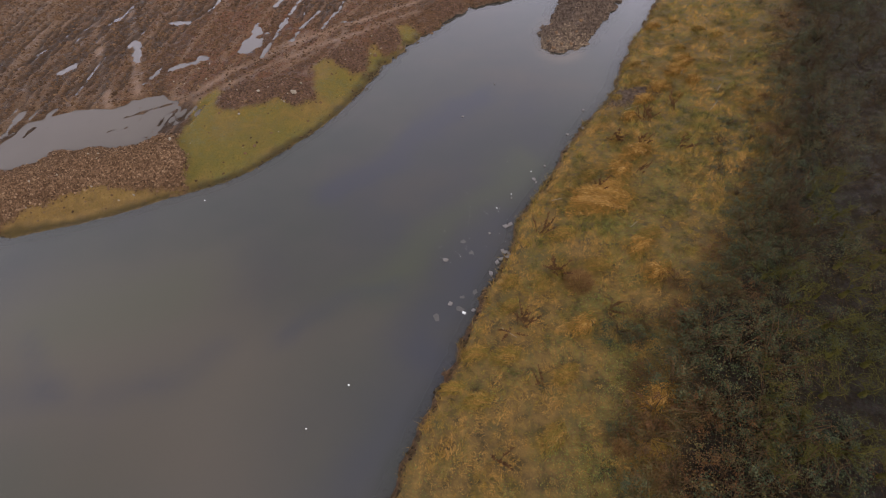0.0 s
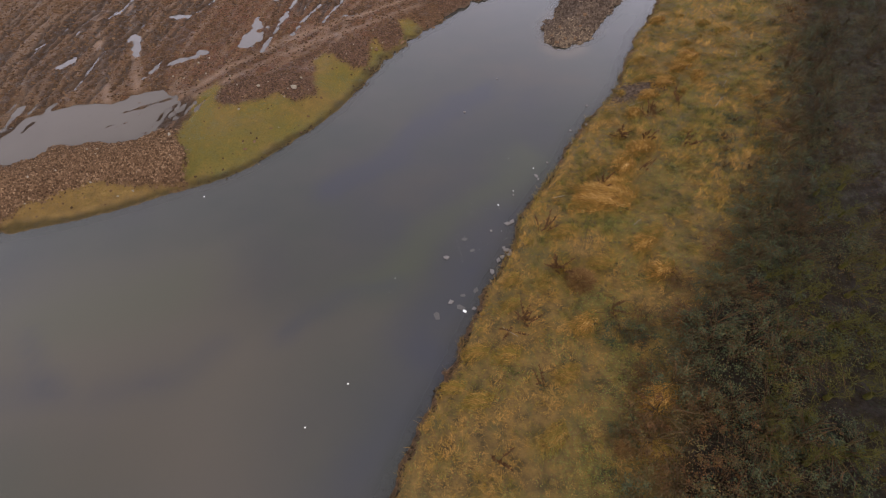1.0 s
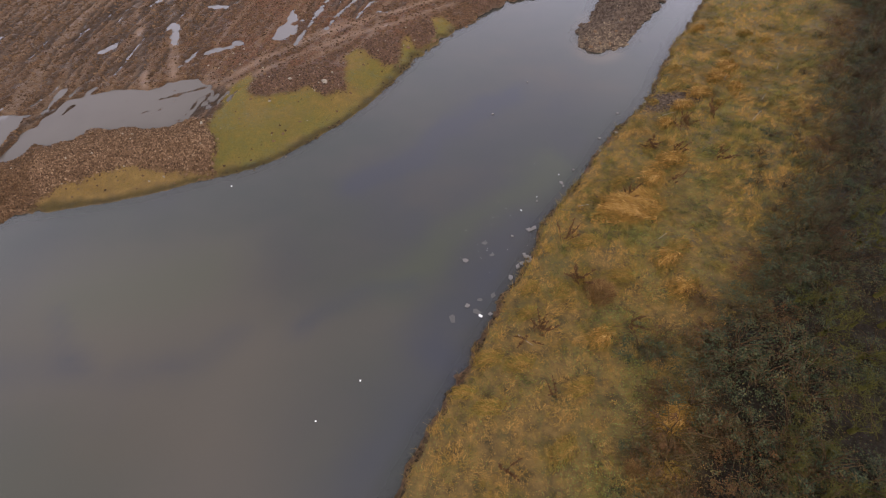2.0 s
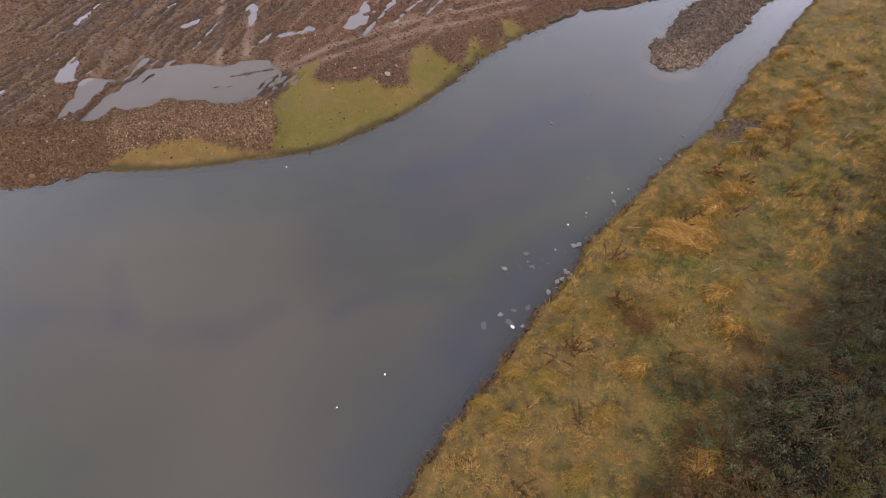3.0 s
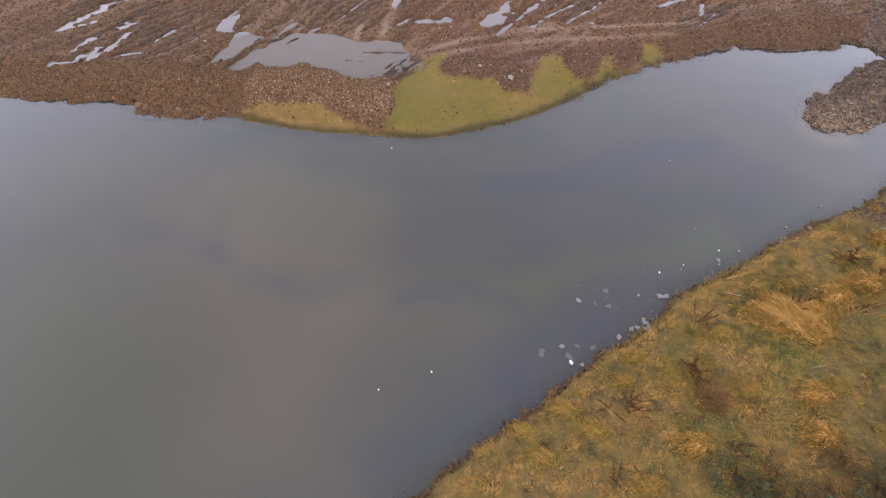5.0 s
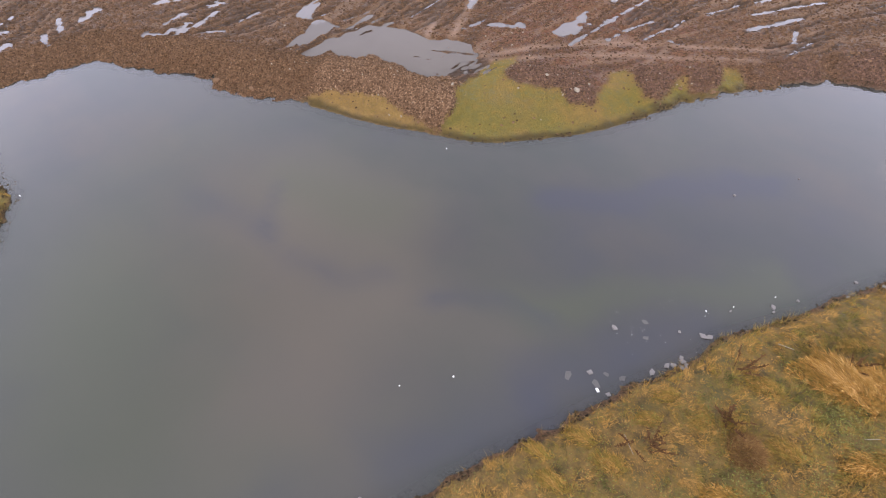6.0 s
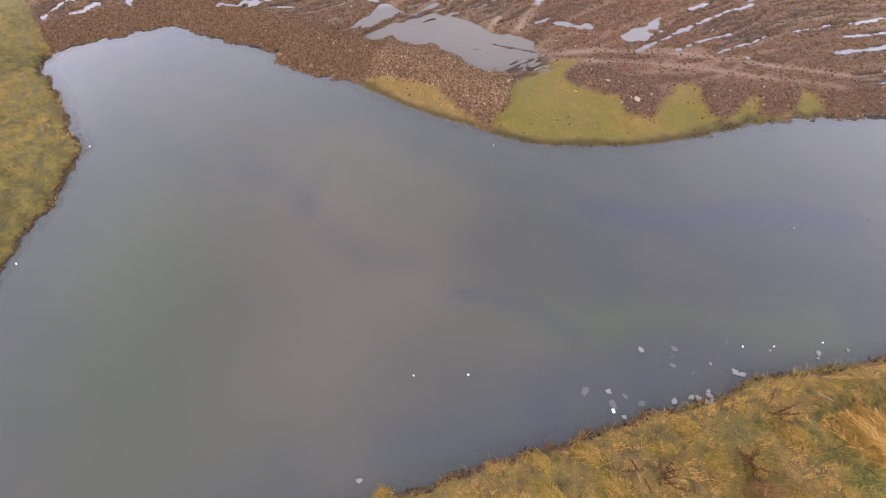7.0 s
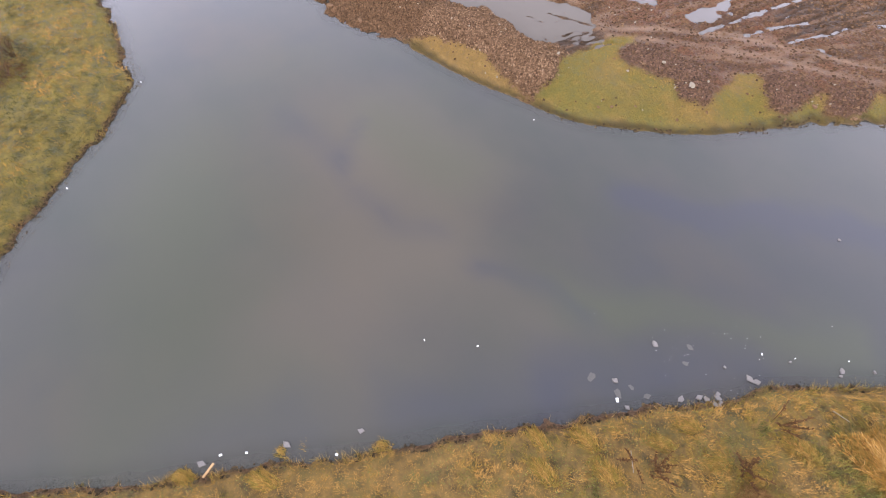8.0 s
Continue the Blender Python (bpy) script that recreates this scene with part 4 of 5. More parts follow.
def shore_fringe():
    """Taller dead grass that stands and leans over the water's edge."""
    x, y = scatter(420000, (-14, -13), (24, 50))
    d, bank = bank_at(x, y)
    k = (bank == 0) & (d > 0.1) & (d < 0.5) & (rng.uniform(0, 1, len(x)) < 2.2 * step01((fbm(x * 1.7, y * 1.7, 48, 3) - 0.47) * 7))
    x, y = keep_where(k, x, y)
    n = len(x)
    v, f, h = blades(x, y, ground_z(x, y), rng.normal(2.6, 1.0, n), rng.uniform(0.1, 0.8, n), rng.uniform(0.25, 0.6, n), rng.uniform(0.009, 0.015, n), np.clip(rng.normal(0.62, 0.17, n) - 0.2 * step01((y - 11) / 6), 0, 1))
    ob = new("shore_fringe", mesh_of("shore_fringe", v, f, M_GRASS, {"hue": h}))
    return tagged(ob, "tall tan grass fringe leaning over the river's edge", "grass", kind="stuff")


shore_fringe()
bank_grass()
bank_herbs()
left_grass()
green_turf()


def tussock(x, y, r):
    n = int(1500 * r * r) + 240
    way = 2.6 + fbm(np.array([x * 0.5]), np.array([y * 0.5]), 43, 2)[0] * 2
    along, across = 0.70 * r * np.clip(rng.normal(0, 1, n), -1.7, 1.7), 0.36 * r * np.clip(rng.normal(0, 1, n), -1.7, 1.7)
    along, across = along + 0.3 * r * np.sin(across * 3 / r), across
    px, py = along * math.cos(way) - across * math.sin(way), along * math.sin(way) + across * math.cos(way)
    q = np.hypot(along, across) / r
    z = ground_z(x + px, y + py)
    base = float(z.min())
    v, f, h = blades(px, py, z - base + (0.06 + 0.16 * r) * np.exp(-q * q * 2), way + across / r * 0.5 + rng.normal(0, 0.4, n), rng.uniform(0.35, 1.1, n),
                     rng.uniform(0.3, 0.7, n) * (0.5 + 0.4 * r if r > 0.6 else 0.32 + 0.3 * r) * np.clip(1.25 - q * 0.5, 0.4, 1), rng.uniform(0.014, 0.03, n), np.clip(rng.normal(0.3 + 0.25 * min(r, 1.2), 0.26, n) + 0.25 * np.sin(across * 9 / r + along * 2) - 0.3 * q, 0, 1), 0.7)
    ob = new("grass_tussock", mesh_of("grass_tussock", v, f, M_TUSSOCK if r > 0.6 else M_GRASS, {"hue": h if r > 0.6 else np.clip(h * 0.6 + 0.44, 0, 0.92)}))
    ob.location = (x, y, base)
    size = "large" if r > 0.85 else "small" if r < 0.6 else "full"
    return tagged(ob, f"{size} flopped {'orange-tan' if r > 0.6 else 'pale tan'} grass tussock on the bank", "tussock", "grass tussocks on the bank")


random.seed(14)
tufts = list(TUSSOCKS)
while len(tufts) < 46:
    x, y = random.uniform(0, 22), random.uniform(4, 40)
    d, bank = bank_at(x, y)
    if bank[0] == 0 and 0.6 < d[0] < 6.0 and all((x - a) ** 2 + (y - c) ** 2 > 1.6 for a, c, _ in tufts):
        tufts.append((x, y, random.uniform(0.4, 0.62)))
for x, y, r in tufts:
    tussock(x, y, r)


# ---- brown dock plants ----
def dock_stalk(height, lean, seed):
    r = random.Random(seed)
    tube = Tubes()
    pts = [(lean * (k / 4) ** 1.5 * height, 0.02 * r.uniform(-1, 1), height * k / 4) for k in range(5)]
    tube.add(pts, [0.018, 0.017, 0.016, 0.014, 0.008], 4)
    for k in range(16):
        s = r.uniform(0.4, 1.0)
        px, pz = lean * s ** 1.5 * height, height * s
        a = r.uniform(0, 6.283)
        q = r.uniform(0.04, 0.12) * (1.25 - s)+0.02
        tube.add([(px, 0, pz), (px + q * math.cos(a), q * math.sin(a), pz + 0.07)], [0.026, 0.014], 4)
    return tube.mesh("stalk", M_DOCK)


STALKS = [dock_stalk(random.uniform(0.65, 0.95), random.uniform(0.3, 0.8), k) for k in range(6)]


def dock(x, y, count, r):
    base = float(ground_z(x, y)[0])
    top = empty("dock_plant", pose(x, y, base - 0.03, 0, 0, random.uniform(0, 360)))
    for k in range(count):
        s = part("stalk", random.choice(STALKS), top)
        s.matrix_basis = pose(random.uniform(-r, r) * 0.6, random.uniform(-r, r) * 0.6, 0, 0, random.uniform(-8, 18), random.gauss(0, 60)) @ Matrix.Scale(random.uniform(0.7, 1.15), 4)
    return tagged(top, "dead dark brown dock plant with seed stalks in grass", "dock plant", "dock plants on the bank")


for x, y, count, r in ((5.7, 13.1, 14, 0.45), (3.7, 10.2, 11, 0.4), (5.2, 15.7, 8, 0.4), (3.1, 9.8, 5, 0.3), (10.9, 23.1, 9, 0.5), (13.2, 24.9, 12, 0.6),
                       (15.3, 26.3, 9, 0.5), (8.9, 18.7, 6, 0.3), (12.4, 22.7, 6, 0.4), (7.6, 10.8, 6, 0.4), (4.2, 7.2, 3, 0.25), (2.0, 4.4, 4, 0.3),
                       (14.6, 22.1, 7, 0.4), (11.6, 20.0, 5, 0.4)):
    dock(x, y, count, r)


def weed_dome(x, y, r):
    """A soft dome of thin dead stems that fan out from one root."""
    n = int(2600 * r)
    a, q = rng.uniform(0, 6.283, n), np.sqrt(rng.uniform(0, 1, n))
    base = float(ground_z(x, y)[0])
    v, f, h = blades(np.cos(a) * q * 0.75 * r, np.sin(a) * q * 0.75 * r, 0.35 * r * np.sqrt(1 - q * q), a + rng.normal(0, 1.2, n), rng.uniform(0.1, 1.2, n), rng.uniform(0.2, 0.5, n) * (0.4 + 0.6 * r), rng.uniform(0.008, 0.016, n), np.clip(rng.normal(0.5, 0.25, n), 0, 1), 0.4)
    ob = new("dead_weed", mesh_of("dead_weed", v, f, M_WEED, {"hue": h}))
    ob.location = (x, y, base)
    return tagged(ob, "soft brown dome of dead weed stems in the grass", "weed", "dead weeds on the bank")


for x, y, r in ((6.6, 12.3, 0.85), (6.9, 4.6, 0.4)):
    weed_dome(x, y, r)


# ---- brambles and ivy bushes ----
def bush_meshes(r, h, leaves, hue_mid, hue_wide, seed, leaf=1.0):
    g = np.random.default_rng(seed)
    tube = Tubes()
    for k in range(16):
        a, reach = g.uniform(0, 6.283), g.uniform(0.6, 1.35) * r
        s = np.linspace(0, 1, 4)
        tube.add(np.stack([np.cos(a) * reach * s + g.normal(0, 0.05, 4), np.sin(a) * reach * s + g.normal(0, 0.05, 4), h * 1.2 * np.sin(s * 2.5) * g.uniform(0.6, 1.1) + 0.02], 1),
                 np.linspace(0.014, 0.007, 4) * (1.0 if leaf > 0.9 else 0.4), 3)
    mounds = 16
    ma, mq = g.uniform(0, 6.283, mounds), np.sqrt(g.uniform(0, 1, mounds)) * r
    mx, my, mr = np.cos(ma) * mq, np.sin(ma) * mq, g.uniform(0.22, 0.48, mounds) * r
    mh = h * g.uniform(0.35, 1.1, mounds) * (1 - 0.45 * mq / r)
    which = g.integers(0, mounds, leaves)
    a, q = g.uniform(0, 6.283, leaves), np.abs(g.normal(0, 0.6, leaves))
    px, py = mx[which] + np.cos(a) * q * mr[which], my[which] + np.sin(a) * q * mr[which]
    pz = np.maximum(mh[which] * (np.exp(-q * q * 0.8)) * g.uniform(0.3, 1.1, leaves), 0.03)
    size = g.uniform(0.017, 0.044, leaves) * leaf
    az, tilt = g.uniform(0, 6.283, leaves), g.normal(0, 0.55, leaves)
    u = np.stack([np.cos(az) * np.cos(tilt), np.sin(az) * np.cos(tilt), np.sin(tilt)], 1) * size[:, None]
    w = np.stack([-np.sin(az), np.cos(az), g.normal(0, 0.35, leaves)], 1) * size[:, None] * 0.62
    c = np.stack([px, py, pz], 1)
    fold = np.array([0, 0, 1.0]) * size[:, None] * 0.18
    v = np.stack([c - u, c + w + fold, c + u, c - w + fold], 1).reshape(-1, 3)
    f = np.arange(leaves * 4).reshape(-1, 4)
    hue = np.repeat(np.clip(g.normal(hue_mid, hue_wide, leaves) + g.normal(0, 0.12, mounds)[which], 0, 1), 4)
    return tube.mesh("bramble_tangle", M_STEM), mesh_of("foliage", v, f, M_LEAF, {"hue": hue})


BUSHES = [bush_meshes(1.0, 0.8, 1500, 0.42, 0.18, 101), bush_meshes(1.0, 0.9, 1500, 0.62, 0.22, 102), bush_meshes(1.0, 0.6, 1500, 0.9, 0.08, 103),
          bush_meshes(1.0, 0.75, 1500, 0.3, 0.18, 104)]
DEEP = [bush_meshes(1.0, 0.75, 1200, 0.35, 0.2, 111, 0.65), bush_meshes(1.0, 0.85, 1200, 0.6, 0.2, 112, 0.62)]
BUSH_TEXT = ["dense bramble bush with small dull blue-green leaves", "bramble bush with mixed green and brown leaves",
             "low rust-brown bracken and bramble clump", "dark green ivy-covered bush at the wood's edge"]


def bush(x, y, r, kind, deep=False):
    top = empty("bramble_bush", pose(x, y, float(ground_z(x, y)[0]) - 0.05, 0, 0, random.uniform(0, 360)) @ Matrix.Diagonal((r, r, r * random.uniform(0.8, 1.15), 1)))
    tangle, foliage = DEEP[kind == 1] if deep else BUSHES[kind]
    part("bramble_tangle", tangle, top)
    part("foliage", foliage, top)
    return tagged(top, BUSH_TEXT[kind], "bush", "bramble bushes")


for x, y, r, kind in ((8.0, 9.6, 1.05, 0), (8.8, 9.2, 0.85, 3), (6.9, 5.1, 0.5, 0), (6.2, 3.8, 0.42, 3), (4.25, 7.15, 0.3, 0), (10.4, 6.2, 1.1, 2), (8.6, 7.6, 0.8, 2), (17.0, 22.4, 0.7, 0), (16.6, 21.2, 0.6, 1), (18.2, 24.2, 0.7, 3), (16.0, 19.8, 0.6, 1)):
    bush(x, y, r, kind)
random.seed(21)
thicket = []
for k in range(2600):
    x, y = random.uniform(3, 36), random.uniform(-8, 54)
    d, bank = bank_at(x, y)
    begin = float(wood_edge(y))
    if bank[0] == 0 and begin - 0.1 < d[0] < 13.0 and len(thicket) < 190 and all((x - a) ** 2 + (y - b) ** 2 > (0.9 if y < 25 else 1.4) for a, b in thicket):
        thicket.append((x, y))
        edge = d[0] < begin + 1.1
        if y < 8:
            choice = (2, 2, 2, 1) if edge else (2, 2, 2, 1) if d[0] < 11.2 else (3, 1)
        elif y < 17:
            choice = (1, 2, 2) if edge else (0, 1, 3, 0, 2)
        else:
            choice = (1, 2, 1) if d[0] < 11 else (0, 3, 3, 1)
        bush(x, y, random.uniform(0.45, 0.8) if edge else random.uniform(0.8, 1.35), random.choice(choice))
random.seed(22)
undergrowth = []
for k in range(900):
    x, y = random.uniform(8, 44), random.uniform(-8, 50)
    d, bank = bank_at(x, y)
    if bank[0] == 0 and 11.6 < d[0] < 20 and len(undergrowth) < 80 and all((x - a) ** 2 + (y - b) ** 2 > 3.2 for a, b in undergrowth):
        undergrowth.append((x, y))
        bush(x, y, random.uniform(1.5, 2.3), random.choice((3, 3, 1)), True)
for x, y, r, kind in ((-34.2, -7.2, 1.3, 2), (-36.0, -6.6, 1.2, 1), (-35.2, -8.6, 1.3, 2), (-37.8, -7.8, 1.3, 2), (13.3, 4.9, 1.5, 1), (12.2, 5.3, 1.3, 2), (14.3, 4.5, 1.5, 3)):
    bush(x, y, r, kind)


# ---- leafless trees of the wood ----
def branch(tube, start, way, length, radius, depth, r, sides):
    k = (3, 4, 7)[depth]
    pts, p, w = [np.array(start)], np.array(start, float), np.array(way, float)
    for _ in range(k - 1):
        w = w + np.array([r.gauss(0, 0.42), r.gauss(0, 0.42), r.gauss(0.06, 0.25)])
        w /= np.linalg.norm(w)
        p = p + w * length / (k - 1)
        pts.append(p.copy())
    tube.add(pts, np.linspace(radius, radius * 0.45, k), sides)
    for c in range((0, 4, 11)[depth]):
        s = r.uniform(0.2, 1.0)
        i = min(int(s * (k - 1)), k - 2)
        q = pts[i] + (pts[i + 1] - pts[i]) * (s * (k - 1) - i)
        side = np.array([r.gauss(0, 1), r.gauss(0, 1), r.gauss(0.1, 0.5)])
        nw = w * 0.5 + side / np.linalg.norm(side)
        nw /= np.linalg.norm(nw)
        branch(tube, q, nw, length * (0.42 if depth == 2 else 0.46) * r.uniform(0.5, 1.2), max(radius * 0.5, 0.0065), depth - 1, r, 3)


def tree_meshes(height, seed, mat):
    """A many-stemmed young tree: a short stool and thin limbs that fan upwards."""
    r = random.Random(seed)
    trunk = Tubes()
    trunk.add([(0, 0, -0.2), (0.02, 0, 0.2), (0.03, 0.02, 0.55)], [0.16, 0.13, 0.09], 7)
    limbs = []
    for k in range(5):
        a, out = k * 2.4 + r.uniform(-0.5, 0.5), r.uniform(0.25, 1.3)
        t = Tubes()
        w = np.array((math.cos(a) * out, math.sin(a) * out, 1.0))
        branch(t, np.array((0.06 * math.cos(a), 0.06 * math.sin(a), 0.4)), w / np.linalg.norm(w), height * r.uniform(0.4, 0.68), 0.019, 2, r, 4)
        limbs.append(t.mesh("limb", mat))
    return trunk.mesh("trunk", mat), limbs


TREES = [tree_meshes(3.6, 201, M_BARK), tree_meshes(3.0, 202, M_BARK), tree_meshes(4.4, 203, M_BARK2), tree_meshes(3.6, 204, M_BARK2)]
TREE_TEXT = ["leafless young tree with yellow-green mossy twigs", "leafless brown-twigged tree in the dark wood"]


def tree(x, y, kind, scale):
    top = empty("bare_tree", pose(x, y, float(ground_z(x, y)[0]), 0, 0, random.uniform(0, 360)) @ Matrix.Scale(scale, 4))
    trunk, limbs = TREES[kind]
    part("trunk", trunk, top)
    for me in limbs:
        part("limb", me, top)
    return tagged(top, TREE_TEXT[kind // 2], "tree", "trees of the wood")


random.seed(33)
spots = []
for k in range(3000):
    x, y = random.uniform(6, 42), random.uniform(-5, 42)
    d, bank = bank_at(x, y)
    if bank[0] == 0 and 11.8 < d[0] < 19.5 and all((x - a) ** 2 + (y - b) ** 2 > (1.5 if y < 18 else 3.2) for a, b in spots):
        spots.append((x, y))
for x, y in spots[:175]:
    mossy = y < 16 + 4 * math.sin(x)
    tree(x, y, random.choice((0, 1)) if mossy else random.choice((2, 3)), random.uniform(0.55, 0.95))



def leaf_litter():
    """Fallen leaves and low ivy on the floor of the wood."""
    x, y = scatter(190000, (4, -8), (44, 46))
    d, bank = bank_at(x, y)
    k = (bank == 0) & (d > wood_edge(y) + 0.6) & (d < 21) & (rng.uniform(0, 1, len(x)) < 0.25 + 0.75 * step01((fbm(x * 0.8, y * 0.8, 66, 3) - 0.4) * 5))
    x, y = keep_where(k, x, y)
    n = len(x)
    size, az = rng.uniform(0.02, 0.05, n), rng.uniform(0, 6.283, n)
    u = np.stack([np.cos(az), np.sin(az), rng.normal(0, 0.35, n)], 1) * size[:, None]
    w = np.stack([-np.sin(az), np.cos(az), rng.normal(0, 0.35, n)], 1) * size[:, None] * 0.6
    c = np.stack([x, y, ground_z(x, y) + rng.uniform(0.02, 0.25, n)], 1)
    v = np.stack([c - u, c + w, c + u, c - w], 1).reshape(-1, 3)
    hue = np.clip(0.5 + (fbm(x * 0.35, y * 0.35, 67, 3) - 0.5) * 2.2 + rng.normal(0, 0.15, n), 0, 1)
    ob = new("leaf_litter", mesh_of("leaf_litter", v, np.arange(n * 4).reshape(-1, 4), M_LEAF, {"hue": np.repeat(hue, 4)}))
    return tagged(ob, "fallen brown leaves and low ivy on the wood's floor", "leaves", kind="stuff")


leaf_litter()


# ---- rubble, clods and stones of the far bank ----
def clods(name, count, lo, hi, chance, size, mat, label, category, crumb=True, few=3.0, least=-9.0):
    x, y = scatter(count, lo, hi)
    t = ground_at(x, y)
    k = rng.uniform(0, 1, count) < chance(x, y, t)
    x, y, z = keep_where(k, x, y, np.maximum(t["z"], least))
    v, f = lumps(x, y, z, size[0] + (size[1] - size[0]) * rng.uniform(0, 1, len(x)) ** few, crumb=crumb)
    return tagged(new(name, mesh_of(name, v, f, mat)), label, category, kind="stuff")


FARBOX = ((-52, -1), (12, 58))
clods("rubble", 800000, (-27, 12), (-13, 27), lambda x, y, t: (t["rubble"] ** 1.5) * (t["d"] > 0.0) * (t["wet"] < 0.3) * 0.42 * (x > -26.5 + 3 * fbm(x * 0.5, y * 0.5, 72, 2)), (0.03, 0.13), M_STONE,
      "heap of broken brown stone and rubble by the water", "rubble")
clods("soil_bank", 520000, (-46, 0), (-23, 21), lambda x, y, t: (t["rubble"] ** 1.5) * (t["d"] > -0.1) * (t["wet"] < 0.3) * 0.42 * (x < -26.5 + 3 * fbm(x * 0.5, y * 0.5, 72, 2)), (0.03, 0.13), M_CLOD,
      "pushed-up bank of brown soil lumps by the water", "soil bank")
clods("bare_mud", 60000, (9, 25), (17, 31), lambda x, y, t: (t["bank"] == 0) * (t["d"] > 0) * 0.35 * np.exp(-(((x - 13.0) / 2.1) ** 2 + ((y - 27.9 - 0.25 * (x - 13)) / 0.9) ** 2) ** 2), (0.03, 0.16), M_DARKCLOD,
      "slumped dark mud lumps at the bank's edge", "mud clods")
clods("mud_clods", 1900000, *FARBOX, lambda x, y, t: (t["bank"] == 2) * (t["d"] > 0.1) * (x < 10.5) * (t["wet"] < 0.2) * (1 - t["tracks"]) * (1 - 0.975 * np.maximum(t["green"], t["dry"])) * 0.095
      * (0.3 + fbm(x * 0.6, y * 0.6, 71, 3)), (0.04, 0.16), M_CLOD, "loose lumps of churned brown mud", "mud clods", few=1.8)
clods("dark_soil", 340000, (-17, 24), (12, 50), lambda x, y, t: np.clip(t["heap"] * 1.2 - 0.9 * fbm(x * 1.5, y * 1.5, 76, 3), 0, 0.6) * (t["d"] > 0.05), (0.03, 0.14), M_HEAPCLOD, "dumped heaps of dark crumbly soil", "soil heap", few=2.0)
clods("spit_rubble", 380000, (6, 32), (32, 62), lambda x, y, t: (t["spit"] > 0.5) * (t["d"] > 0.0) * (t["d"] < 9) * 0.3, (0.035, 0.2), M_DARKCLOD, "dumped muddy rubble forming a spit in the river", "rubble", few=2.0)
clods("edge_clods", 260000, (-16, 17), (12, 48), lambda x, y, t: (t["bank"] == 2) * (np.abs(t["d"] - 0.02) < 0.2) * 0.5 * step01((fbm(x * 1.1, y * 1.1, 78, 3) - 0.4) * 6) * np.interp(x, [-14, -6], [0.15, 1]), (0.03, 0.14), M_TURF,
      "dark wet clods along the far waterline", "mud clods", few=2.0, least=-0.02)
clods("tip_gravel", 60000, (7, 33.5), (13, 40), lambda x, y, t: (t["bank"] == 3) * (t["d"] > 0.0) * 0.5 * np.clip(np.exp(-((y - 34.8) / 1.3) ** 2) + 0.12 * step01((fbm(x * 1.4, y * 1.4, 75, 3) - 0.5) * 8), 0, 1), (0.03, 0.14), M_GRAVEL,
      "pale tan gravel washed along the spit's tip", "gravel")
clods("shore_turf", 420000, (-46, -14), (24, 50), lambda x, y, t: ((t["bank"] == 0) | (t["bank"] == 1)) * (np.abs(t["d"] - 0.08) < 0.3) * 0.8 * (0.3 + fbm(x * 1.5, y * 1.5, 73, 2)), (0.03, 0.15), M_TURF,
      "dark wet turf lumps at the water's edge", "turf")


clods("marsh_clumps", 160000, (-46, -14), (-18, 2), lambda x, y, t: (t["bank"] == 1) * (t["d"] > -0.5) * (t["d"] < 0.25) * step01((fbm(x * 1.3, y * 1.3, 74, 3) - 0.44) * 8) * 0.5, (0.025, 0.11), M_TURF,
      "dark marshy turf clumps standing in the shallows", "turf", few=1.5, least=-0.03)


def stone_mesh(name, seed, mat, flat=0.6, sides=7):
    """An irregular slab: an uneven outline with a chamfered top and bottom."""
    r = random.Random(seed)
    bm = bmesh.new()
    ang = sorted(2 * math.pi * (k + r.uniform(-0.25, 0.25)) / sides for k in range(sides))
    rad = [r.uniform(0.72, 1.1) for _ in ang]
    rings = []
    for s, z in ((0.86, -flat), (1.0, -flat * 0.7), (1.0, flat * 0.6), (0.88, flat)):
        rings.append([bm.verts.new((math.cos(a) * q * s, math.sin(a) * q * s * 0.72, z + r.uniform(-0.06, 0.06) * flat)) for a, q in zip(ang, rad)])
    bm.faces.new(rings[-1])
    bm.faces.new(rings[0][::-1])
    for a, b in zip(rings, rings[1:]):
        for k in range(sides):
            bm.faces.new((a[k], a[(k + 1) % sides], b[(k + 1) % sides], b[k]))
    me = bpy.data.meshes.new(name)
    bm.to_mesh(me)
    bm.free()
    me.materials.append(mat)
    return me


SLABS = [stone_mesh("concrete_slab", 300 + k, M_SLAB, 0.3, 4 + k % 2) for k in range(5)]
SUNK = [stone_mesh("sunken_slab", 320 + k, M_SLIME, 0.25, 5) for k in range(3)]
BLOCKS = [stone_mesh("stone", 340 + k, M_STONE, 0.55, 7) for k in range(4)]

